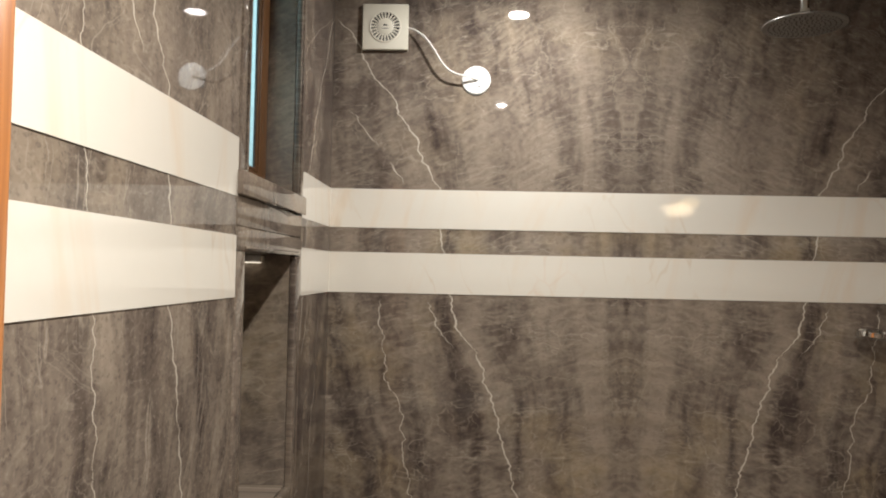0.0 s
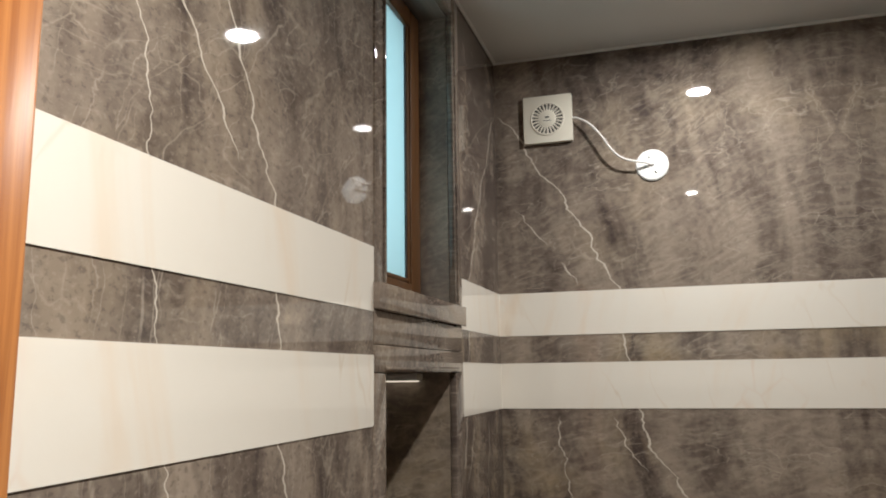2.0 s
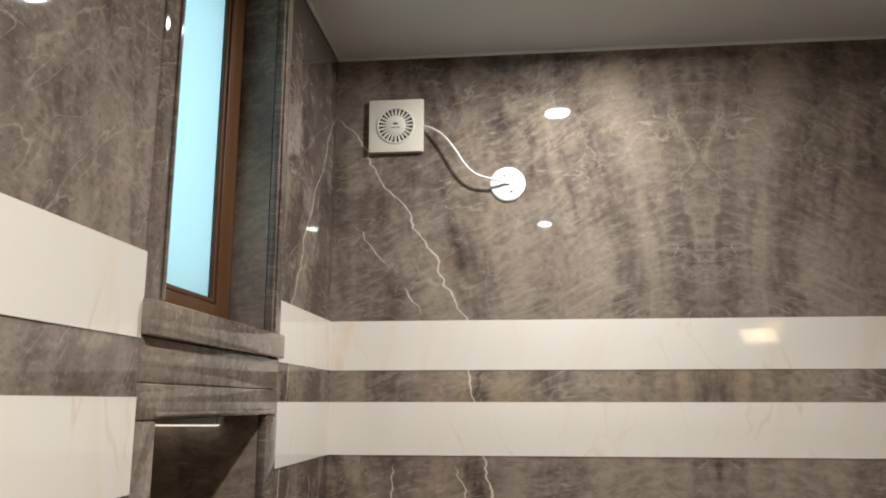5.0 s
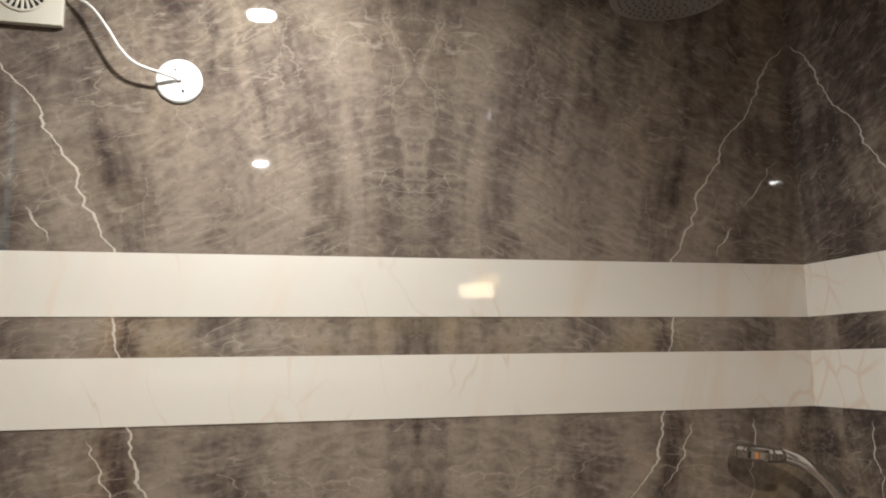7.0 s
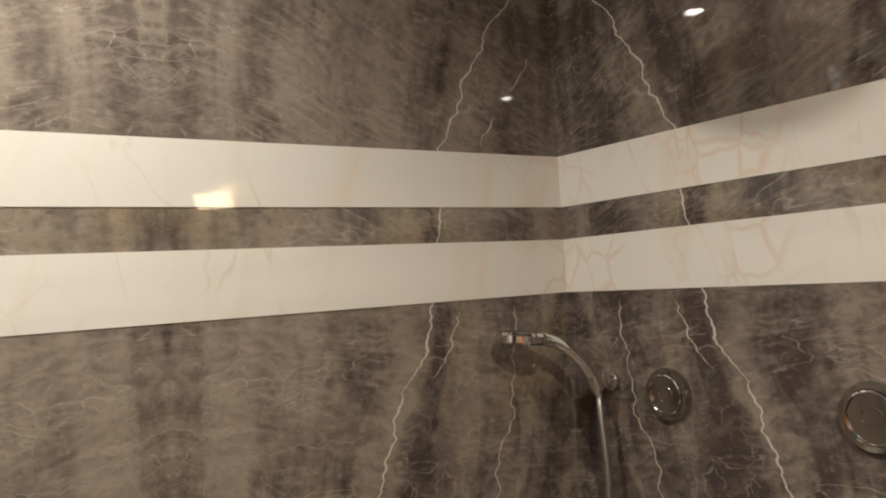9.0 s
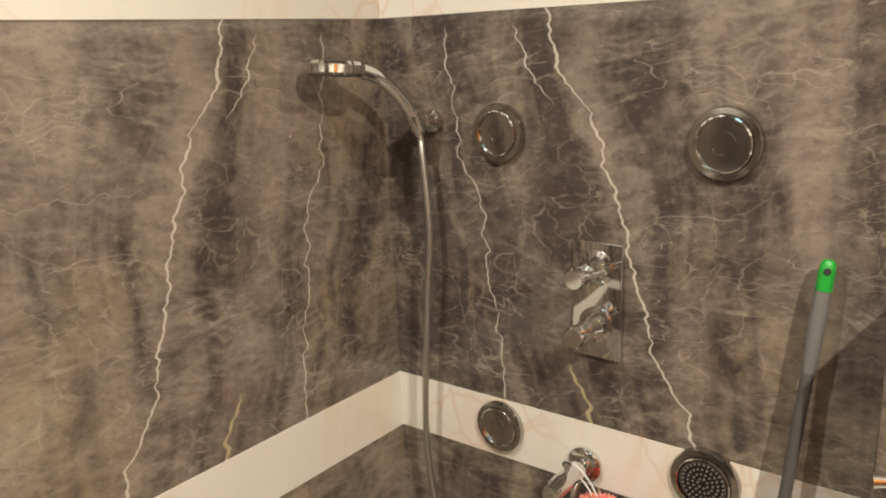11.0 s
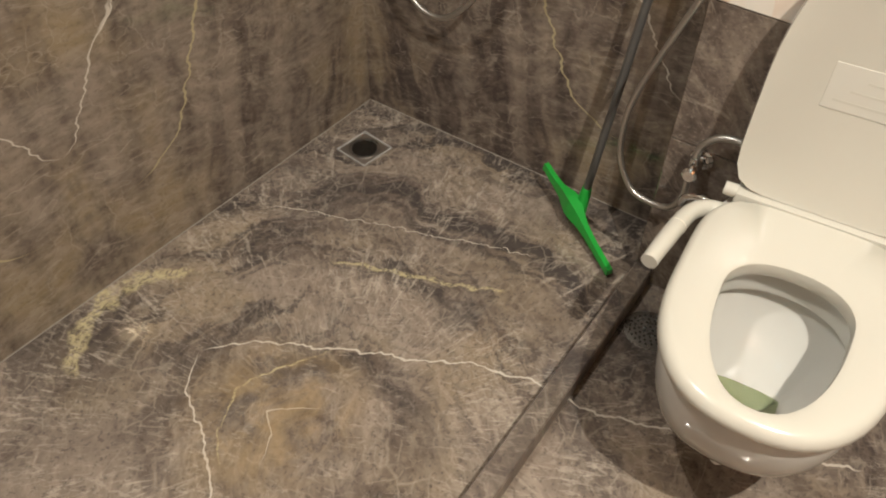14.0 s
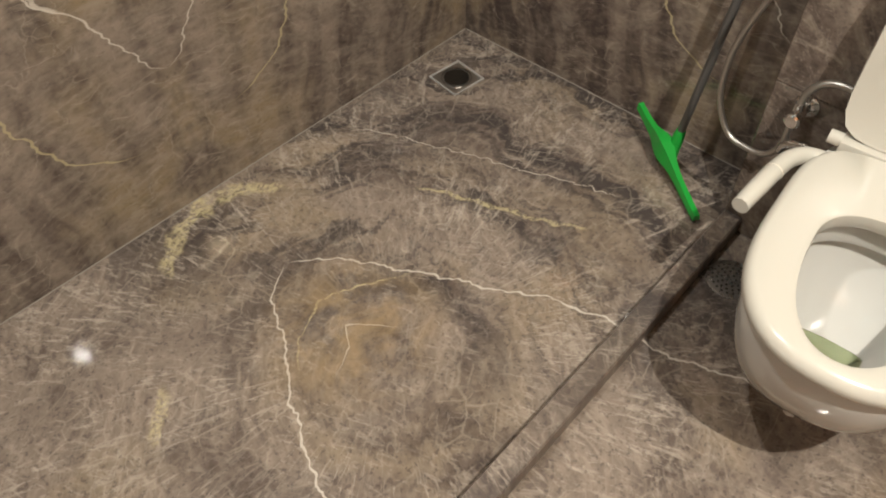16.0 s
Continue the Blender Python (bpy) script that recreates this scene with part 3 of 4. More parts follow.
WIN = (-0.930, -0.479, 1.880, 2.589)      # y0, y1, z0, z1 of the window opening
NICHE = (-0.933, -0.487, 1.155, 1.727)
SUR = (-0.985, -0.424)                    # the surround, outer edges
DOOR0, DOOR1, DOOR_H = -1.740, -2.68, 2.10
wall_left = part("wall_left", joined(
    box(-0.30, DOOR0, 0, -0.013, SUR[0], H), box(-0.30, SUR[1], 0, -0.013, 0.012, H),
    box(-0.30, SUR[0], 0, -0.013, SUR[1], NICHE[2] - 0.012), box(-0.30, SUR[0], NICHE[3] + 0.012, -0.013, SUR[1], WIN[2] - 0.012),
    box(-0.30, SUR[0], WIN[3] + 0.012, -0.013, SUR[1], H),
    box(-0.30, SUR[0], NICHE[2] - 0.012, -0.013, NICHE[0] - 0.012, NICHE[3] + 0.012), box(-0.30, NICHE[1] + 0.012, NICHE[2] - 0.012, -0.013, SUR[1], NICHE[3] + 0.012),
    box(-0.30, SUR[0], WIN[2] - 0.012, -0.013, WIN[0] - 0.012, WIN[3] + 0.012), box(-0.30, WIN[1] + 0.012, WIN[2] - 0.012, -0.013, SUR[1], WIN[3] + 0.012),
    box(-0.30, FRONT, 0, -0.013, DOOR1, H), box(-0.30, DOOR1, DOOR_H + 0.09, -0.013, DOOR0, H)), M_GROUT)
tagged(wall_left, "brown marble wall with cream bands, window and niche", "wall", kind="structure")

ledge = part("ledge_wall", box(JUT_X + 0.013, FRONT + 0.001, 0.0, W + 0.03, JUT_Y - 0.013, JUT_Z - 0.013), M_GROUT)
tagged(ledge, "half-height marble ledge wall behind the toilet", "ledge wall", kind="structure")
for i, (z0, z1) in enumerate(((0.0, 0.42), (0.42, 0.727), (0.727, 0.858), (0.858, JUT_Z))):
    mat, nm, ex = (M_CREAM, "cream_slab", 0.0015) if i == 2 else (M_LEDGE, "marble_slab", 0.0)
    part(nm, box(JUT_X - ex, FRONT + 0.002, z0 + 0.0006, JUT_X + 0.012, JUT_Y, z1 - 0.0006, 0.002, 1), mat, ledge)
    part(nm, box(JUT_X + 0.0125, JUT_Y - 0.012, z0 + 0.0006, W + 0.034, JUT_Y - 0.001 + ex, z1 - 0.0006, 0.001, 1), mat, ledge)
part("top_slab", box(JUT_X - 0.001, FRONT + 0.003, JUT_Z + 0.0005, W + 0.034, JUT_Y + 0.001, JUT_Z + 0.016, 0.003, 2), M_KERB, ledge, "polished marble ledge top")

kerb = part("kerb", loft([[(0.001, -1.018, z), (JUT_X - 0.001, -0.9735, z), (JUT_X - 0.001, -1.0165, z), (0.001, -1.079, z)] for z in (0.0005, 0.046)]
                         + [[(0.003, -1.021, 0.05), (JUT_X - 0.003, -0.976, 0.05), (JUT_X - 0.003, -1.0135, 0.05), (0.003, -1.076, 0.05)]]), M_KERB)
tagged(kerb, "raised marble kerb strip between shower and toilet floor", "kerb", kind="structure")

# white filler bead where the walls meet the ceiling
bead = part("trim", joined(box(0.0, -0.008, H - 0.010, W, -0.0005, H - 0.0005, 0.003), box(0.0005, FRONT, H - 0.010, 0.008, -0.0085, H - 0.0005, 0.003),
                           shear(box(W - 0.008, FRONT, H - 0.010, W - 0.0005, -0.0085, H - 0.0005, 0.003))), M_CORNICE)
tagged(bead, "thin white filler bead along the ceiling edge", "trim", kind="structure")

joint = part("trim", joined(box(0.001, -0.0028, 0.0, W - 0.0035, -0.0002, 0.0022, 0.0006, 1), shear(box(W - 0.0030, JUT_Y + 0.002, 0.0, W - 0.0002, -0.003, 0.0022, 0.0006, 1))), M_JOINT)
tagged(joint, "thin pale grout line where walls meet the floor", "trim", kind="structure")


# ---- window and niche ----
def surround():
    s = thing("window_surround", "raised brown-grey marble surround framing window and niche", "window surround", (0, -0.68, 1.8), kind="structure")
    p, q = 0.004, 0.013
    y0, y1 = SUR
    for nm, args in (("jamb", (-0.012, y0, WIN[2], p, WIN[0], H - 0.012)), ("jamb", (-0.012, WIN[1], WIN[2], p, y1, H - 0.012)),
                     ("sill", (-0.012, y0 - 0.003, 1.833, q, y1 + 0.003, WIN[2] - 0.0005)), ("head", (-0.012, WIN[0] + 0.0005, WIN[3], p, WIN[1] - 0.0005, H - 0.012)),
                     ("panel", (-0.012, y0, 1.774, 0.002, y1, 1.8325)), ("head", (-0.012, y0, NICHE[3], 0.004, y1, 1.7735)),
                     ("jamb", (-0.012, y0, 0.6, 0.004, NICHE[0], NICHE[3] - 0.0005)), ("jamb", (-0.012, NICHE[1], 0.6, 0.004, y1, NICHE[3] - 0.0005)),
                     ("sill", (-0.012, NICHE[0] + 0.0005, NICHE[2] - 0.05, 0.006, NICHE[1] - 0.0005, NICHE[2] - 0.001)),
                     ("panel", (-0.012, NICHE[0] + 0.0005, 0.6, 0.002, NICHE[1] - 0.0005, NICHE[2] - 0.0505)),
                     ("panel", (-0.012, y0, 0.0, 0.002, y1, 0.5995))):
        part(nm, under(s, box(*args, bev=0.003)), M_TRIM, s)
    # thin rounded beads that edge the openings
    for y in (WIN[0] - 0.012, WIN[1] + 0.012):
        part("bead", under(s, box(p + 0.0005, y - 0.003, WIN[2] + 0.002, p + 0.004, y + 0.003, WIN[3] + 0.015, 0.0012)), M_TRIM, s)
    part("bead", under(s, box(0.0045, NICHE[0] - 0.010, NICHE[3] + 0.004, 0.009, NICHE[1] + 0.010, NICHE[3] + 0.010, 0.0015)), M_TRIM, s)
    # inner faces of window and niche
    for nm, args in (("reveal", (-0.28, WIN[1], WIN[2], -0.0125, WIN[1] + 0.011, WIN[3])), ("reveal", (-0.28, WIN[0] - 0.011, WIN[2], -0.0125, WIN[0], WIN[3])),
                     ("reveal", (-0.28, WIN[0], WIN[3], -0.0125, WIN[1], WIN[3] + 0.011)), ("reveal", (-0.28, WIN[0], WIN[2] - 0.011, -0.0125, WIN[1], WIN[2])),
                     ("niche_side", (-0.24, NICHE[1], NICHE[2], -0.0125, NICHE[1] + 0.011, NICHE[3])), ("niche_side", (-0.24, NICHE[0] - 0.011, NICHE[2], -0.0125, NICHE[0], NICHE[3])),
                     ("niche_top", (-0.24, NICHE[0], NICHE[3], -0.0125, NICHE[1], NICHE[3] + 0.011)), ("niche_shelf", (-0.24, NICHE[0], NICHE[2] - 0.011, -0.0125, NICHE[1], NICHE[2])),
                     ("niche_back", (-0.252, NICHE[0] - 0.01, NICHE[2] - 0.01, -0.2405, NICHE[1] + 0.01, NICHE[3] + 0.01))):
        part(nm, under(s, box(*args)), M_TRIM_CROSS if nm in ("reveal", "niche_side") else M_TRIM, s)


M_TRIM_CROSS = marble("marble_reveal", "back", (), 17.0, streak=0.7, matt=0.5, lift=0.05)
surround()


def window():
    w = thing("window_1", "narrow brown-framed window with frosted glass", "window", (-0.1, -0.685, WIN[2]), kind="structure")
    xa, xb = -0.139, -0.080
    y0, y1, z0, z1 = WIN[0] + 0.001, WIN[1] - 0.001, WIN[2] + 0.001, WIN[3] - 0.001
    f = part("window_frame", under(w, joined(box(xa, y0, z0, xb, y0 + 0.05, z1, 0.004), box(xa, y1 - 0.066, z0, xb, y1, z1, 0.004),
             box(xa, y0 + 0.0505, z0, xb, y1 - 0.0665, z0 + 0.045, 0.004), box(xa, y0 + 0.0505, z1 - 0.045, xb, y1 - 0.0665, z1, 0.004))), M_FRAME, w)
    part("glazing_bead", under(w, joined(box(xb - 0.0115, y1 - 0.078, z0 + 0.0465, xb - 0.004, y1 - 0.0672, z1 - 0.0465, 0.003), box(xb - 0.0115, y0 + 0.0512, z0 + 0.0465, xb - 0.004, y1 - 0.0785, z0 + 0.056, 0.003))), M_FRAME, w)
    part("gasket", under(w, box(xb - 0.0115, y1 - 0.083, z0 + 0.0565, xb - 0.008, y1 - 0.0784, z1 - 0.0465)), M_RUBBER, w, "black rubber gasket")
    pane = part("pane", under(w, box(xb - 0.018, y0 + 0.05, z0 + 0.045, xb - 0.012, y1 - 0.066, z1 - 0.045)), M_GLASS, w, "frosted glass pane with daylight behind")
    pane.visible_shadow = False


window()
sky = part("backdrop", box(-0.292, WIN[0] - 0.01, WIN[2] - 0.01, -0.285, WIN[1] + 0.01, WIN[3] + 0.01), M_DAY)
tagged(sky, "pale daylight behind the frosted window", "backdrop", kind="structure")

# dull white bar; the glow of its lower face is added to brighten it
batten = thing("niche_white_bar", "slim white bar under the niche top with added glow", "light bar", (-0.13, NICHE[1] - 0.012, NICHE[3] - 0.002))
part("bar_body", under(batten, box(-0.232, NICHE[1] - 0.034, NICHE[3] - 0.018, -0.080, NICHE[1] - 0.001, NICHE[3] - 0.001, 0.003)), M_WHITE, batten)
part("diffuser", under(batten, box(-0.228, NICHE[1] - 0.031, NICHE[3] - 0.0205, -0.084, NICHE[1] - 0.004, NICHE[3] - 0.0182)), M_BAR_GLOW, batten, "white bar face with added glow")
part("end_cap", under(batten, box(-0.0795, NICHE[1] - 0.033, NICHE[3] - 0.017, -0.075, NICHE[1] - 0.002, NICHE[3] - 0.002, 0.002)), M_PLASTIC, batten)


def door():
    d = thing("door_1", "orange-brown wood veneer bathroom door in its frame", "door", (-0.05, DOOR0 - 0.4, 0), kind="structure")
    for nm, args in (("architrave", (-0.012, DOOR0 - 0.085, 0, 0.024, DOOR0 - 0.001, DOOR_H + 0.085)), ("architrave", (-0.012, DOOR1 + 0.001, 0, 0.024, DOOR1 + 0.085, DOOR_H + 0.085)),
                     ("architrave", (-0.012, DOOR1 + 0.0855, DOOR_H, 0.024, DOOR0 - 0.0855, DOOR_H + 0.085))):
        part(nm, under(d, box(*args, bev=0.005)), M_WOOD, d)
    part("door_leaf", under(d, box(-0.06, DOOR1 + 0.0865, 0.006, -0.02, DOOR0 - 0.0865, DOOR_H - 0.002, 0.003)), M_WOOD, d)
    return d


door()


# ---- lamps ----
def downlight(x, y):
    d = thing("downlight", "small round recessed ceiling downlight, switched on", "downlight", (x, y, H), "ceiling downlights")
    part("ring", lathe(((0.036, -0.001), (0.056, -0.001), (0.056, -0.004), (0.050, -0.009), (0.040, -0.010), (0.036, -0.006)), (0, 0, 0), seg=40, cap=False), M_WHITE, d)
    part("diffuser", lathe(((0.0355, -0.001), (0.0355, -0.005), (0.02, -0.0065)), (0, 0, 0), seg=32), M_LED, d, "glowing white diffuser")
    return d


for spot in (LAMP_A, LAMP_B):
    downlight(*spot)
wl = thing("wall_lamp", "warm glowing wall lamp on a chrome arm", "wall lamp", (right(-1.60), -1.60, 2.075))
part("back_plate", lathe(((0.045, 0.0005), (0.045, 0.010), (0.038, 0.014)), (0, 0, 0), (-1, 0, 0)), M_CHROME, wl)
part("arm", tube(((-0.012, 0, 0), (-0.12, 0, 0.02), (-0.25, 0, 0.035), (-0.33, 0, 0.033)), 0.009), M_CHROME, wl)
part("shade", box(-0.385, -0.075, -0.035, -0.315, 0.075, 0.022, 0.012, 3), M_SHADE, wl, "warm glowing box shade")
# added tray, unseen: keeps the shade's underside from glinting on the floor
part("glow_blocker", box(-0.389, -0.080, -0.043, -0.311, 0.080, -0.0355, 0.003), M_STEEL, wl, "added opaque tray that blocks the glow below")
glow_lamp = lamp("wall_lamp_glow", (W - 0.355, -1.57, 2.03), (0.3, -0.2, 0.3), 0.6, (1.0, 0.76, 0.46), 0.15, 100)
glow_lamp.data.shape, glow_lamp.data.size_y = "RECTANGLE", 0.075


# ---- back wall fittings ----
def exhaust_fan():
    f = thing("exhaust_fan", "square cream plastic exhaust fan with round slotted grille", "exhaust fan", (0.1615, 0, 2.458))
    f.scale = (1, 0.6, 1)
    part("body", box(-0.072, -0.026, -0.072, 0.072, -0.0005, 0.072, 0.004), M_PLASTIC, f)
    part("grille_ring", lathe(((0.050, 0.0262), (0.050, 0.030), (0.047, 0.0315), (0.045, 0.030), (0.045, 0.0262)), (0, 0, 0), (0, -1, 0), 48, False), M_PLASTIC, f)
    part("grille_gap", lathe(((0.045, 0.0262), (0.045, 0.0268), (0.022, 0.0268), (0.022, 0.0262)), (0, 0, 0), (0, -1, 0), 48, False), M_DARK, f, "dark gap behind the vanes")
    vane = mesh_of("vane", box(0.023, -0.031, -0.0024, 0.0448, -0.0268, 0.0024, 0.0006, 1), M_PLASTIC)
    for k in range(24):
        v = new("vane", vane)
        v.parent = f
        v.rotation_euler = (0, 2 * math.pi * k / 24, 0)
    hub = part("hub", lathe(((0.026, 0.0268), (0.026, 0.031), (0.023, 0.0335), (0.008, 0.035)), (0, 0, 0), (0, -1, 0), 32), M_PLASTIC, f)
    part("badge", box(-0.006, -0.0356, 0.001, 0.006, -0.0351, 0.006), M_DARK, hub, "small dark badge mark")
    part("badge", box(-0.011, -0.0353, -0.008, 0.011, -0.0345, -0.0055), M_GRIP, hub)


exhaust_fan()

rose = thing("wall_rose", "round white plastic cable cover disc on marble", "cable cover", (0.450, 0, 2.295))
part("disc", lathe(((0.045, 0.0005), (0.045, 0.004), (0.042, 0.0065), (0.02, 0.0075)), (0, 0, 0), (0, -1, 0), 48), M_WHITE, rose)
for dx, dz in ((-0.008, 0.022), (0.009, -0.02)):
    part("screw", lathe(((0.003, 0.0066), (0.003, 0.0085), (0.002, 0.009)), (dx, 0, dz), (0, -1, 0), 12), M_STEEL, rose)
part("cable_hole", lathe(((0.0045, 0.0072), (0.0045, 0.0080)), (0, 0, 0), (0, -1, 0), 14), M_DARK, rose)
wire = part("fan_cable", tube(((0.2345, -0.014, 2.454), (0.255, -0.020, 2.446), (0.288, -0.030, 2.421), (0.318, -0.036, 2.381), (0.343, -0.036, 2.341), (0.371, -0.033, 2.315),
                               (0.410, -0.028, 2.303), (0.435, -0.018, 2.299), (0.450, -0.0085, 2.295)), 0.0030, 10), M_STRING)
tagged(wire, "thin white cable sagging from fan to cover", "cable")


# ---- shower fittings ----
M_PLATE = plain("satin_steel", (0.36, 0.35, 0.34), 0.30, 1.0, 0.06, 70)


def rain_shower():
    x, y, z = 1.254, -0.493, 2.320
    s = thing("rain_shower", "round flat chrome rain shower on a ceiling pipe", "shower head", (x, y, H))
    d = z - H
    part("pipe", lathe(((0.011, d + 0.030), (0.011, -0.006)), (0, 0, 0), seg=20), M_CHROME, s)
    part("ceiling_flange", lathe(((0.030, -0.0005), (0.030, -0.006), (0.013, -0.012), (0.0112, -0.012)), (0, 0, 0), seg=28), M_CHROME, s)
    part("swivel", lathe(((0.0, d + 0.009), (0.016, d + 0.010), (0.018, d + 0.018), (0.016, d + 0.026), (0.0125, d + 0.034), (0.0115, d + 0.042)), (0, 0, 0), seg=20, cap=False), M_CHROME, s)
    plate = part("plate", lathe(((0.095, d), (0.098, d + 0.001), (0.098, d + 0.004), (0.092, d + 0.007), (0.03, d + 0.010)), (0, 0, 0), seg=64), M_PLATE, s, sharp=12)
    dots = []
    for ring in range(1, 8):
        n = 6 * ring
        for k in range(n):
            a = 2 * math.pi * k / n + 0.2 * ring
            dots.append(lathe(((0.0024, 0.0), (0.0019, -0.0022)), (0.0118 * ring * math.cos(a), 0.0118 * ring * math.sin(a), d - 0.0001), (0, 0, 1), 6))
    tagged(part("nozzle_field", joined(*dots), M_GRIP, plate, "fine rubber nozzles"), kind="stuff")


rain_shower()


def body_jet(y, z, radius, dark):
    j = thing("body_jet", "round dark-faced chrome body jet set in marble" if not dark else "round body jet with ringed black nozzle face", "body jet", (right(y), y, z), "wall body jets")
    e = 0.0045
    part("flange", lathe(((radius, e - 0.004), (radius, e + 0.005), (radius * 0.96, e + 0.009), (radius * 0.80, e + 0.010), (radius * 0.77, e + 0.006)), (0, 0, 0), (-1, 0, 0), 48, False), M_JET, j)
    part("rim", lathe(((radius * 0.78, e + 0.006), (radius * 0.78, e + 0.013), (radius * 0.73, e + 0.014), (radius * 0.72, e + 0.008)), (0, 0, 0), (-1, 0, 0), 48, False), M_CHROME, j)
    face = part("face", lathe(((radius * 0.725, e + 0.004), (radius * 0.725, e + 0.009), (radius * 0.3, e + 0.010)), (0, 0, 0), (-1, 0, 0), 40), M_JET_DARK if dark else M_JET, j)
    for k in ((4,) if dark else (2,)):
        r = radius * 0.165 * k
        part("ring", lathe(((r, e + 0.009), (r, e + 0.0115), (r - 0.002, e + 0.0115), (r - 0.002, e + 0.009)), (0, 0, 0), (-1, 0, 0), 36, False), M_JET, face)
    return j


def jet_nozzles(radius):
    """Small raised nozzles in rings on the dark jet's face."""
    dots = []
    for ring in range(1, 5):
        for k in range(7 * ring):
            t = 2 * math.pi * k / (7 * ring)
            dots.append(lathe(((0.0021, 0.0), (0.0015, 0.003)), (-0.0144, 0.145 * radius * ring * math.cos(t), 0.145 * radius * ring * math.sin(t)), (-1, 0, 0), 6))
    return joined(*dots)


M_JET_DARK = plain("jet_face_black", (0.06, 0.056, 0.05), 0.25, 0.8, 0.1, 90)
body_jet(-0.282, 1.405, 0.055, False)
body_jet(-0.699, 1.402, 0.059, False)
body_jet(-0.270, 0.799, 0.055, False)
dark_jet = body_jet(-0.694, 0.810, 0.062, True)
tagged(part("nozzle_field", jet_nozzles(0.062), M_GRIP, dark_jet, "small grey rubber nozzles"), kind="stuff")


def mixer():
    m = thing("shower_mixer", "tall chrome mixer plate with two lever knobs", "shower mixer", (right(-0.486), -0.486, 1.110))
    part("plate", box(-0.010, -0.049, -0.110, -0.0005, 0.049, 0.110, 0.003), M_CHROME, m)
    for z in (0.062, -0.045):
        k = part("knob", lathe(((0.033, 0.0102), (0.033, 0.014), (0.024, 0.017), (0.022, 0.040), (0.019, 0.044), (0.017, 0.060), (0.019, 0.064), (0.020, 0.092), (0.017, 0.096)), (0, 0, z), (-1, 0, 0), 32), M_CHROME, m)
        part("lever", tube(((-0.072, -0.010, z + 0.001), (-0.074, -0.030, z + 0.008), (-0.070, -0.048, z + 0.016)), (0.007, 0.0065, 0.006), 12), M_CHROME, k)


mixer()


def hand_shower():
    h = thing("hand_shower", "chrome hand shower hooked in a wall bracket with steel hose", "hand shower", (W, -0.13, 1.43))
    part("bracket", under(h, joined(lathe(((0.022, 0.0005), (0.022, 0.008), (0.014, 0.012), (0.012, 0.045)), (W, -0.130, 1.424), (-1, 0, 0), 24),
                                    lathe(((0.019, -0.016), (0.020, 0.016)), (W - 0.054, -0.134, 1.428), (-0.35, 0.1, 1), 24))), M_CHROME, h)
    part("handle", under(h, tube(((W - 0.050, -0.135, 1.403), (W - 0.062, -0.132, 1.435), (W - 0.090, -0.121, 1.480), (W - 0.125, -0.106, 1.514), (W - 0.168, -0.090, 1.532)), (0.011, 0.013, 0.012, 0.013, 0.015), 16)), M_CHROME, h)
    head = part("spray_head", under(h, lathe(((0.050, -0.012), (0.055, -0.008), (0.055, 0.006), (0.050, 0.012), (0.030, 0.017), (0.01, 0.018)), (1.640, -0.085, 1.536), (0.10, -0.02, 1), 48)), M_CHROME, h)
    part("spray_face", under(h, lathe(((0.045, -0.0135), (0.045, -0.0115)), (1.640, -0.085, 1.536), (0.10, -0.02, 1), 40)), M_GRIP, head, "grey nozzle face")
    x = W - 0.058
    part("hose", under(h, tube(((W - 0.049, -0.135, 1.404), (x, -0.145, 1.36), (x, -0.154, 1.214), (x, -0.140, 1.06), (x, -0.120, 0.764), (x, -0.147, 0.55),
                                (x, -0.190, 0.470), (x, -0.247, 0.414), (x, -0.330, 0.418), (x, -0.422, 0.520), (W - 0.045, -0.458, 0.650), (W - 0.025, -0.460, 0.730), (W + 0.004, -0.460, 0.752)), 0.0065, 12, 30, 0.07)), M_HOSE, h, "ribbed steel hose hanging in a loop")


hand_shower()


def spout():
    s = thing("bath_spout", "short chrome wall spout with round flange", "spout", (right(-0.464), -0.464, 0.772))
    part("flange", lathe(((0.035, 0.0040), (0.035, 0.010), (0.028, 0.016), (0.018, 0.018)), (0, 0, 0), (-1, 0, 0), 32), M_CHROME, s)
    part("body", tube(((-0.014, 0, 0), (-0.06, -0.003, 0.006), (-0.11, -0.006, 0.010), (-0.150, -0.008, 0.008)), (0.018, 0.018, 0.019, 0.017), 20), M_CHROME, s)
    part("outlet", lathe(((0.013, -0.030), (0.015, -0.006), (0.015, 0.0)), (-0.138, -0.008, 0.009), (0, 0, 1), 20), M_CHROME, s)
    part("diverter", lathe(((0.005, 0.016), (0.005, 0.026), (0.009, 0.028), (0.009, 0.034), (0.006, 0.036)), (-0.085, -0.005, 0.008), (0, 0, 1), 16), M_CHROME, s)


spout()


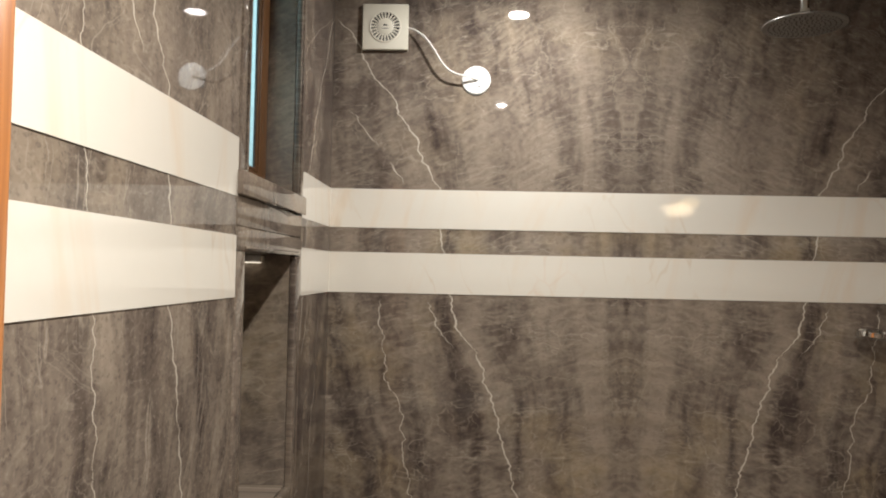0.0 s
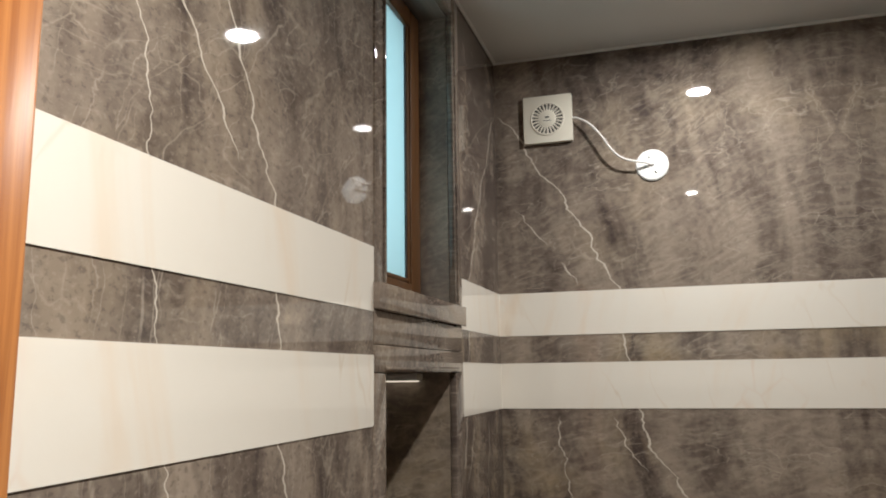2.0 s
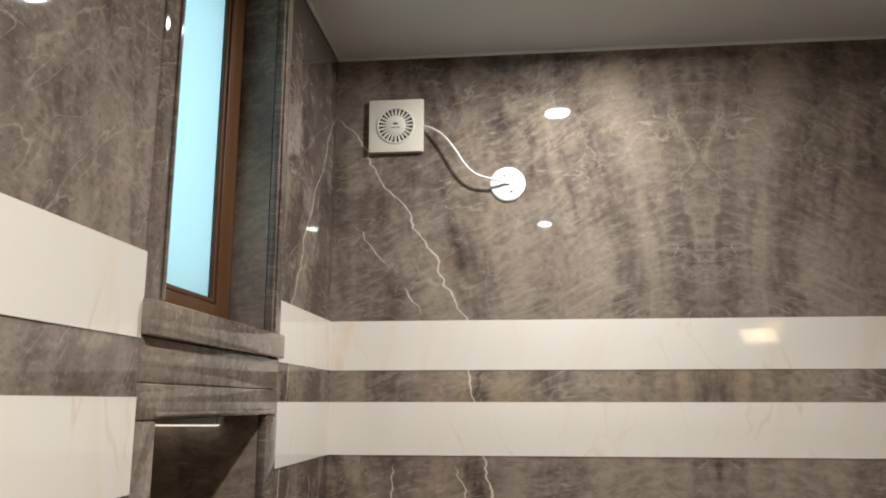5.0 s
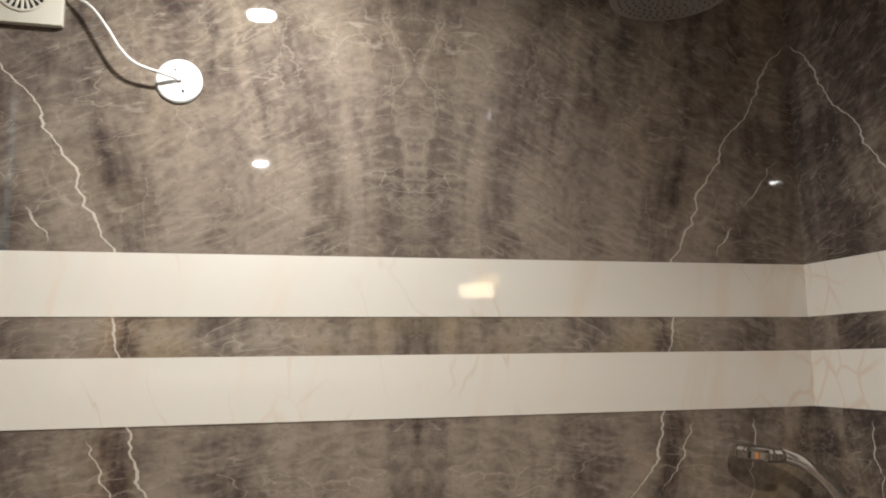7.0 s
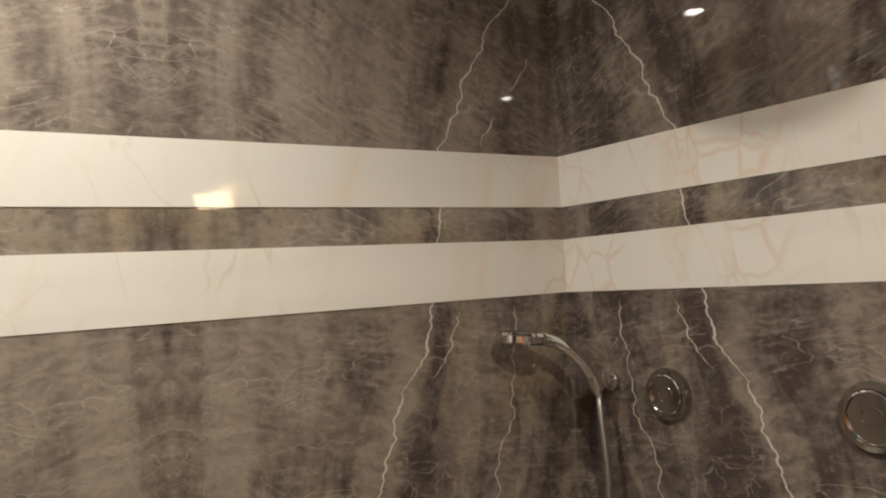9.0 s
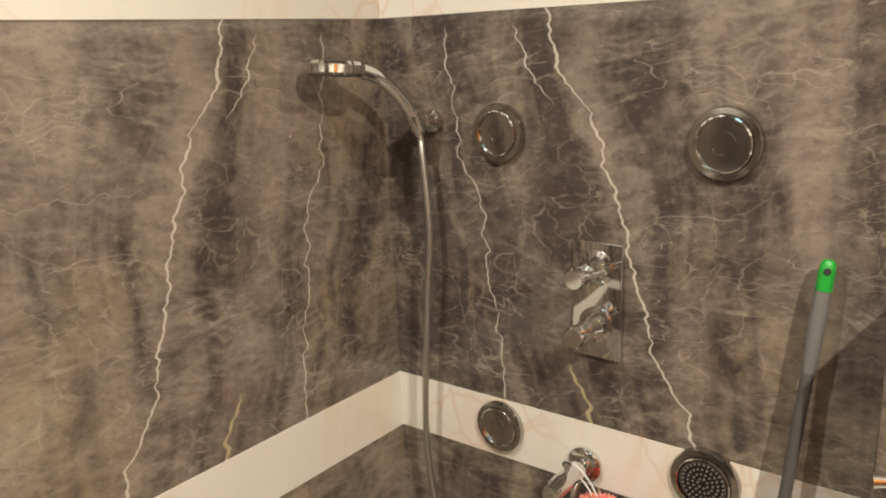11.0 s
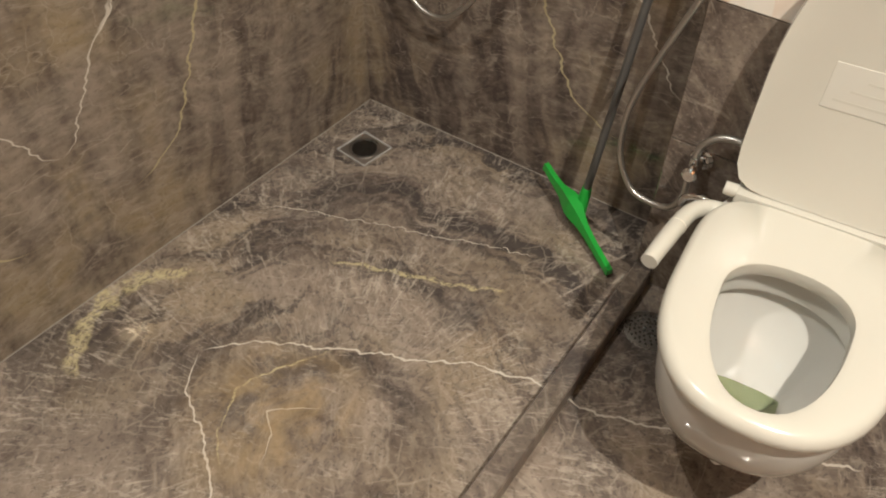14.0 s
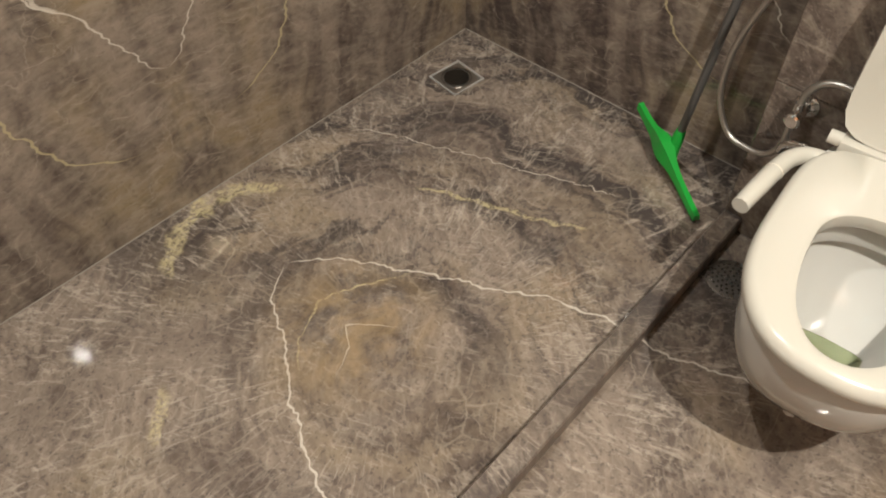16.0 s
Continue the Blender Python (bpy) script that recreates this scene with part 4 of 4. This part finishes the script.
def loofah():
    c = Vector((W - 0.052, -0.524, 0.696))
    f = thing("bath_puff", "coral pink mesh bath puff hanging from the spout", "bath puff", c)
    rnd = random.Random(5)
    out = bmesh.new()
    for k in range(330):
        z = 1 - 2 * (k + 0.5) / 330
        a = k * 2.39996
        d = Vector((math.sqrt(1 - z * z) * math.cos(a), math.sqrt(1 - z * z) * math.sin(a), z))
        m = Matrix.Translation(d * (0.036 + 0.007 * rnd.random())) @ d.to_track_quat("Z", "Y").to_matrix().to_4x4() @ pose(0, 0, 0, rnd.uniform(-35, 35), rnd.uniform(-35, 35), rnd.uniform(0, 360))
        r, ph, nw = 0.011 + 0.005 * rnd.random(), rnd.uniform(0, 6), rnd.choice((3, 4, 5))
        mid = out.verts.new(m @ Vector((0, 0, -0.006)))
        inner, outer = [], []
        for i in range(14):
            t = 2 * math.pi * i / 14
            w = 0.006 * math.sin(nw * t + ph)
            inner.append(out.verts.new(m @ Vector((0.55 * r * math.cos(t), 0.55 * r * math.sin(t), 0.006 + 0.5 * w))))
            outer.append(out.verts.new(m @ Vector((r * math.cos(t), r * math.sin(t), 0.011 + w))))
        for i in range(14):
            j = (i + 1) % 14
            out.faces.new((mid, inner[i], inner[j]))
            out.faces.new((inner[i], outer[i], outer[j], inner[j]))
    core = bmesh.new()
    bmesh.ops.create_icosphere(core, subdivisions=3, radius=0.040)
    for v in core.verts:
        v.co *= 1 + 0.05 * math.sin(9 * v.co.x / 0.04) * math.sin(8 * v.co.y / 0.04 + 1)
    part("core", core, M_CORAL, f)
    part("netting", out, M_CORAL, f, "ruffled coral pink netting")
    for s in (-1, 1):
        part("string", tube(((0.0, 0.002 * s, 0.025), (0.006, 0.014 + 0.006 * s, 0.06), (0.010, 0.042 + 0.009 * s, 0.088), (0.012, 0.058, 0.1035)), 0.0016, 8), M_STRING, f, "white hanging string")


loofah()


def squeegee():
    s = thing("floor_squeegee", "green floor squeegee with long grey pole leaning on marble", "squeegee", (1.74, -0.78, 0))
    a, b, mid = Vector((1.822, -0.640, 0.070)), Vector((1.652, -0.932, 0.002)), Vector((1.765, -0.783, 0.085))
    top = Vector((1.858, -0.864, 1.236))
    d = (b - a).normalized()
    side = Vector((d.y, -d.x, 0)).normalized()

    def ring(p, w, z0, z1):
        return [p + side * w * f + Vector((0, 0, z)) for f, z in ((-1, z0), (1, z0), (0.75, z1), (-0.75, z1))]
    rows = []
    for f in np.linspace(0, 1, 25):
        p = a.lerp(b, float(f))
        h = 0.028 + 0.022 * math.exp(-((f - 0.43) / 0.16) ** 2) + 0.008 * (1 - abs(2 * f - 0.9))
        rows.append(ring(p, 0.009 + 0.012 * math.exp(-((f - 0.43) / 0.12) ** 2), 0.012, h))
    head = part("head", under(s, loft(rows)), M_GREEN, s, "green plastic head", 50)
    part("blade", under(s, loft([ring(a.lerp(b, f), 0.003, 0.0, 0.0118) for f in (0.01, 0.99)])), M_RUBBER, head, "black rubber blade")
    up = (top - mid).normalized()
    part("socket", under(s, lathe(((0.016, -0.035), (0.014, 0.030), (0.0115, 0.045)), mid, up, 20)), M_GREEN, s)
    part("pole", under(s, lathe(((0.0095, 0.03), (0.0095, (top - mid).length - 0.16)), mid, up, 18)), M_POLE, s, "dark grey metal pole")
    part("grip", under(s, lathe(((0.0095, -0.17), (0.0115, -0.145), (0.0125, -0.08), (0.0115, -0.0405)), top, up, 20)), M_GRIP, s, "grey plastic grip")
    cap = part("cap", under(s, lathe(((0.0117, -0.040), (0.0120, -0.015), (0.0110, 0.0), (0.007, 0.006)), top, up, 20)), M_GREEN, s, "green end cap with hanging hole")
    part("hanging_hole", under(s, lathe(((0.0055, 0.0095), (0.0055, 0.0128)), top - up * 0.010, Vector((-1, -0.25, 0.1)), 16)), M_DARK, cap)


squeegee()


M_STEEL_PALE = plain("satin_steel", (0.62, 0.60, 0.57), 0.38, 1.0, 0.1, 70)


M_EDGE = plain("worn_steel_edge", (0.55, 0.53, 0.50), 0.45, 0.4, 0.1, 70)


def floor_drain():
    d = thing("floor_drain", "square chrome-edged floor drain with round trap", "floor drain", (1.664, -0.1435, 0))
    d.rotation_euler = (0, 0, radians(-5))
    h = 0.056
    for x0, y0, x1, y1 in ((-h, -h, h, -h + 0.005), (-h, h - 0.005, h, h), (-h, -h + 0.0052, -h + 0.005, h - 0.0052), (h - 0.005, -h + 0.0052, h, h - 0.0052)):
        part("frame_bar", box(x0, y0, 0.0005, x1, y1, 0.004, 0.001, 1), M_EDGE, d)
    part("tray", box(-h + 0.0053, -h + 0.0053, 0.0003, h - 0.0053, h - 0.0053, 0.0016), M_STEEL_PALE, d)
    part("trap_ring", lathe(((0.044, 0.0017), (0.044, 0.0042), (0.041, 0.0045), (0.040, 0.0017)), (0, 0, 0), seg=40, cap=False), M_STEEL, d)
    part("trap_cover", lathe(((0.0365, 0.0017), (0.0365, 0.0036), (0.030, 0.0042)), (0, 0, 0), seg=36), M_JET_DARK, d)


floor_drain()

drain = thing("round_drain", "round perforated steel floor drain beside the kerb", "floor drain", (1.565, -1.082, 0))
part("cover", lathe(((0.055, 0.0004), (0.055, 0.003), (0.050, 0.0042), (0.02, 0.0042)), (0, 0, 0), seg=40), M_STEEL, drain)
holes = []
for ring in range(1, 5):
    for k in range(5 * ring):
        t = 2 * math.pi * k / (5 * ring)
        holes.append(lathe(((0.0028, 0.0), (0.0028, 0.0005)), (0.0105 * ring * math.cos(t), 0.0105 * ring * math.sin(t), 0.0043), seg=8))
tagged(part("perforation", joined(*holes), M_DARK, drain, "small dark drain holes"), kind="stuff")


# ---- toilet ----
def outline(cx, cy, back, front, half, n=48, power=2.5, backpow=5.0):
    """A D-shaped ring: squarish towards the wall, rounded to the front."""
    pts = []
    for i in range(n):
        t = 2 * math.pi * i / n
        c, s = math.cos(t), math.sin(t)
        e = backpow if c > 0 else power
        r = (abs(c) ** e + abs(s) ** e) ** (-1 / e)
        pts.append((cx + (back if c > 0 else front) * r * c, cy + half * r * s))
    return pts


def toilet():
    cx, cy = 0.0, 0.0
    base, turn = Vector((1.376, -1.323, 0)), radians(7)
    back = Matrix.Rotation(-turn, 3, "Z")

    def local(*pts):
        return [back @ (Vector(p) - base) for p in pts]
    t = thing("toilet", "white wall-hung toilet with open lid and bidet seat", "toilet", base)
    t.rotation_euler = (0, 0, turn)

    def ring(z, back, front, half, shift=0.0, power=2.4, bp=5.0):
        return [(x, y, z) for x, y in outline(cx + shift, cy, back, front, half, 56, power, bp)]
    bowl = loft([ring(0.075, 0.300, 0.03, 0.085, 0.01), ring(0.085, 0.302, 0.05, 0.105, 0.01), ring(0.13, 0.308, 0.105, 0.128), ring(0.19, 0.312, 0.155, 0.146), ring(0.26, 0.312, 0.200, 0.158),
                 ring(0.33, 0.312, 0.232, 0.168), ring(0.40, 0.312, 0.240, 0.172), ring(0.413, 0.312, 0.238, 0.169),
                 ring(0.413, 0.112, 0.214, 0.125, 0, 2.2, 2.2), ring(0.362, 0.108, 0.210, 0.121, 0, 2.2, 2.2), ring(0.357, 0.110, 0.212, 0.123, 0, 2.2, 2.2), ring(0.355, 0.124, 0.220, 0.135, 0, 2.2, 2.2),
                 ring(0.348, 0.130, 0.222, 0.139, 0, 2.2, 2.2), ring(0.335, 0.128, 0.217, 0.136, 0, 2.2, 2.2), ring(0.31, 0.118, 0.208, 0.124, 0, 2.1, 2.1), ring(0.27, 0.090, 0.192, 0.101, 0, 2.1, 2.1),
                 ring(0.235, 0.050, 0.174, 0.077, 0, 2.1, 2.1), ring(0.21, 0.005, 0.160, 0.058, 0, 2.1, 2.1), ring(0.195, -0.03, 0.150, 0.046, 0, 2.1, 2.1), ring(0.16, -0.06, 0.140, 0.036, 0, 2.1, 2.1)],
                True, True)
    part("bowl", (bowl), M_CERAMIC, t, "glossy white ceramic bowl")
    part("water", (loft([ring(0.2135, 0.008, 0.163, 0.061, 0, 2.1, 2.1), ring(0.2145, 0.008, 0.163, 0.061, 0, 2.1, 2.1)])), M_WATER, t, "still greenish water")
    # flat sheet whose dark olive colour stands for the shade inside the outlet
    part("trap", (loft([[(-0.10 + dx, 0.012 + dy, 0.1905 + z) for dx, dy in ((-0.042, -0.034), (0.045, -0.026), (0.045, 0.026), (-0.042, 0.034))] for z in (0, 0.0015)])), M_TRAP, t, "olive sheet with the outlet's shade in its colour")
    # seat with its opening
    seat = loft([ring(0.4165, 0.218, 0.246, 0.180), ring(0.425, 0.220, 0.252, 0.184), ring(0.438, 0.220, 0.251, 0.1835), ring(0.448, 0.2205, 0.242, 0.177), ring(0.4505, 0.219, 0.232, 0.169),
                 ring(0.4495, 0.097, 0.226, 0.113, 0, 2.2, 2.4), ring(0.445, 0.087, 0.216, 0.104, 0, 2.2, 2.3), ring(0.430, 0.085, 0.214, 0.102, 0, 2.2, 2.3), ring(0.4165, 0.089, 0.218, 0.106, 0, 2.2, 2.3)], False, False)
    bm = seat
    bm.verts.ensure_lookup_table()
    n = 56
    for i in range(n):
        j = (i + 1) % n
        bm.faces.new((bm.verts[i], bm.verts[j], bm.verts[8 * n + j], bm.verts[8 * n + i]))
    part("seat", (bm), M_SEAT, t, "white plastic seat", 45)
    # hinge block and lid leaning back on the ledge wall
    part("hinge_cover", (box(0.2215, -0.146, 0.4145, 0.262, 0.146, 0.4525, 0.004, 2)), M_SEAT, t)
    for y in (-0.156, 0.156):
        part("hinge", (lathe(((0.013, -0.012), (0.0135, 0.0), (0.013, 0.012)), (0.238, y, 0.444), (0, 1, 0), 20)), M_SEAT, t)
    lean = Matrix.Translation((0.243, cy, 0.4515)) @ pose(0, 0, 0, 0, 5.5, 0)

    def lid_ring(x, grow):
        pts = []
        for i in range(56):
            a = 2 * math.pi * i / 56
            c, s = math.cos(a), math.sin(a)
            e = 2.3 if c > 0 else 7.0
            r = (abs(c) ** e + abs(s) ** e) ** (-1 / e)
            pts.append(lean @ Vector((x, (0.168 - grow) * r * s, 0.215 + (0.285 if c > 0 else 0.215) * r * c - grow * c)))
        return pts
    lid = part("lid", (loft([lid_ring(-0.004, 0.008), lid_ring(-0.007, 0.002), lid_ring(-0.001, 0.0), lid_ring(0.012, 0.001), lid_ring(0.020, 0.012), lid_ring(0.023, 0.05)])), M_SEAT, t, "raised white lid leaning on the wall", 50)
    for y in (-0.115, 0.115):
        part("bumper", (lathe(((0.009, 0.0), (0.009, 0.004), (0.006, 0.006)), lean @ Vector((-0.0065, y, 0.42)), (-1, 0, 0), 16)), M_PLASTIC, lid)
    b = box(-0.0052, -0.055, 0.20, -0.0035, 0.075, 0.28, 0.0006, 1)
    bmesh.ops.transform(b, matrix=lean, verts=b.verts)
    sticker = part("sticker", (b), M_STICKER, lid, "faded pale label sticker")
    for k in range(3):
        b = box(-0.0056, -0.045, 0.215 + 0.02 * k, -0.0053, 0.06 - 0.02 * k, 0.219 + 0.02 * k)
        bmesh.ops.transform(b, matrix=lean, verts=b.verts)
        part("bar", (b), M_SEAT, sticker)
    # bidet lever at the seat's flank
    arm = part("bidet_arm", (tube(local((1.570, -1.165, 0.412), (1.555, -1.120, 0.414), (1.525, -1.100, 0.416), (1.485, -1.095, 0.418), (1.42, -1.094, 0.419), (1.360, -1.094, 0.417)), (0.0155, 0.016, 0.0165, 0.017, 0.017, 0.0155), 20)), M_SEAT, t, "white plastic bidet control arm")
    part("joint", (lathe(((0.0178, -0.001), (0.0178, 0.001)), local((1.470, -1.0948, 0.4182))[0], back @ Vector((1, 0, 0)), 24)), M_PLASTIC, arm)


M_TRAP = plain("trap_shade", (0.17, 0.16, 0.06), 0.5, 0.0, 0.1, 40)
M_STICKER = plain("pale_sticker", (0.565, 0.545, 0.485), 0.3, 0.0, 0.02, 30)
toilet()


def bidet_spray():
    x = JUT_X
    b = thing("bidet_spray", "chrome bidet spray in wall holder with grey hose", "bidet spray", (x, -1.015, 0.97))
    part("holder", under(b, joined(box(x - 0.006, -1.027, 0.925, x - 0.0005, -1.005, 0.965, 0.002), lathe(((0.0135, -0.009), (0.0145, 0.009)), (x - 0.022, -1.016, 0.945), (-0.1, 0, 1), 20),
                                   tube(((x - 0.022, -1.033, 0.945), (x - 0.030, -1.036, 0.947), (x - 0.036, -1.030, 0.949)), 0.0035, 8))), M_CHROME, b)
    body = part("spray_handle", under(b, tube(((x - 0.022, -1.020, 0.900), (x - 0.023, -1.016, 0.945), (x - 0.026, -1.012, 0.985), (x - 0.030, -1.010, 1.018)), (0.0075, 0.0085, 0.007, 0.0085), 16)), M_CHROME, b)
    part("spray_head", under(b, tube(((x - 0.027, -1.030, 1.024), (x - 0.032, -1.006, 1.023), (x - 0.040, -0.978, 1.020)), (0.0085, 0.009, 0.0125), 16)), M_CHROME, b)
    part("trigger", under(b, tube(((x - 0.031, -1.029, 1.018), (x - 0.037, -1.034, 0.995), (x - 0.039, -1.035, 0.968)), (0.0035, 0.003, 0.0028), 10)), M_CHROME, body)
    part("hose", under(b, tube(((x - 0.024, -1.021, 0.899), (x - 0.025, -1.020, 0.850), (x - 0.025, -0.977, 0.763), (x - 0.025, -0.922, 0.610), (x - 0.025, -0.889, 0.501), (x - 0.025, -0.879, 0.420), (x - 0.025, -0.887, 0.338),
                                (x - 0.026, -0.925, 0.272), (x - 0.030, -0.975, 0.262), (x - 0.035, -1.018, 0.276), (x - 0.038, -1.040, 0.318), (x - 0.036, -1.040, 0.366)), 0.0062, 12, 24, 0.06)), M_HOSE, b, "grey ribbed hose hanging in a loop")


bidet_spray()


def angle_valve():
    x = JUT_X
    v = thing("angle_valve", "chrome angle valve with flexible steel hose to toilet", "angle valve", (x, -1.045, 0.40))
    part("flange", under(v, lathe(((0.024, 0.0005), (0.024, 0.004), (0.014, 0.010)), (x, -1.047, 0.400), (-1, 0, 0), 24)), M_CHROME, v)
    part("body", under(v, joined(lathe(((0.011, 0.008), (0.012, 0.050)), (x, -1.047, 0.400), (-1, 0, 0), 18), lathe(((0.009, -0.026), (0.011, -0.006), (0.011, 0.006), (0.009, 0.026)), (x - 0.036, -1.044, 0.398), (0, 0.1, 1), 16))), M_CHROME, v)
    part("handle", under(v, lathe(((0.014, 0.050), (0.016, 0.054), (0.016, 0.066), (0.012, 0.070)), (x, -1.047, 0.400), (-1, 0, 0), 12)), M_CHROME, v)
    part("hose", under(v, tube(((x - 0.036, -1.042, 0.424), (x - 0.034, -1.046, 0.452), (x - 0.030, -1.066, 0.478), (x - 0.026, -1.095, 0.488), (x - 0.022, -1.130, 0.482), (x - 0.018, -1.160, 0.45)), 0.007, 12, 20, 0.06)), M_HOSE, v, "braided steel hose")
    part("inlet_tube", under(v, tube(((x - 0.055, -1.046, 0.318), (x - 0.060, -1.054, 0.343), (x - 0.062, -1.082, 0.358), (x - 0.065, -1.118, 0.356), (x - 0.075, -1.155, 0.345)), 0.0085, 14)), M_CHROME, v, "bent chrome inlet tube")


angle_valve()

# ---- wall facings ----
slabs(wall_back, "y", 0.0, ((0.0, W / 2), (W / 2, W)), ROWS, M_BACK, -1)
slabs(wall_right, "x", W, ((-W / 2, 0.0), (-1.9, -W / 2), (FRONT, -1.9)), ROWS, M_SIDE_SHADED, -1, skew=True)
slabs(wall_left, "x", 0.0, ((SUR[1], 0.0),), ROWS[:-1] + (2.60, H), M_SIDE_SHADED, 1)
slabs(wall_left, "x", 0.0, ((DOOR0, SUR[0]),), ROWS_LEFT, M_LEFT, 1)
slabs(wall_left, "x", 0.0, ((FRONT, DOOR1),), ROWS, M_LEFT, 1)
slabs(wall_left, "x", 0.0, ((DOOR1, DOOR0),), (DOOR_H + 0.09, H), M_LEFT, 1)
slabs(wall_front, "y", FRONT, ((0.0, W / 2), (W / 2, W + 0.1)), ROWS, M_BACK, 1)
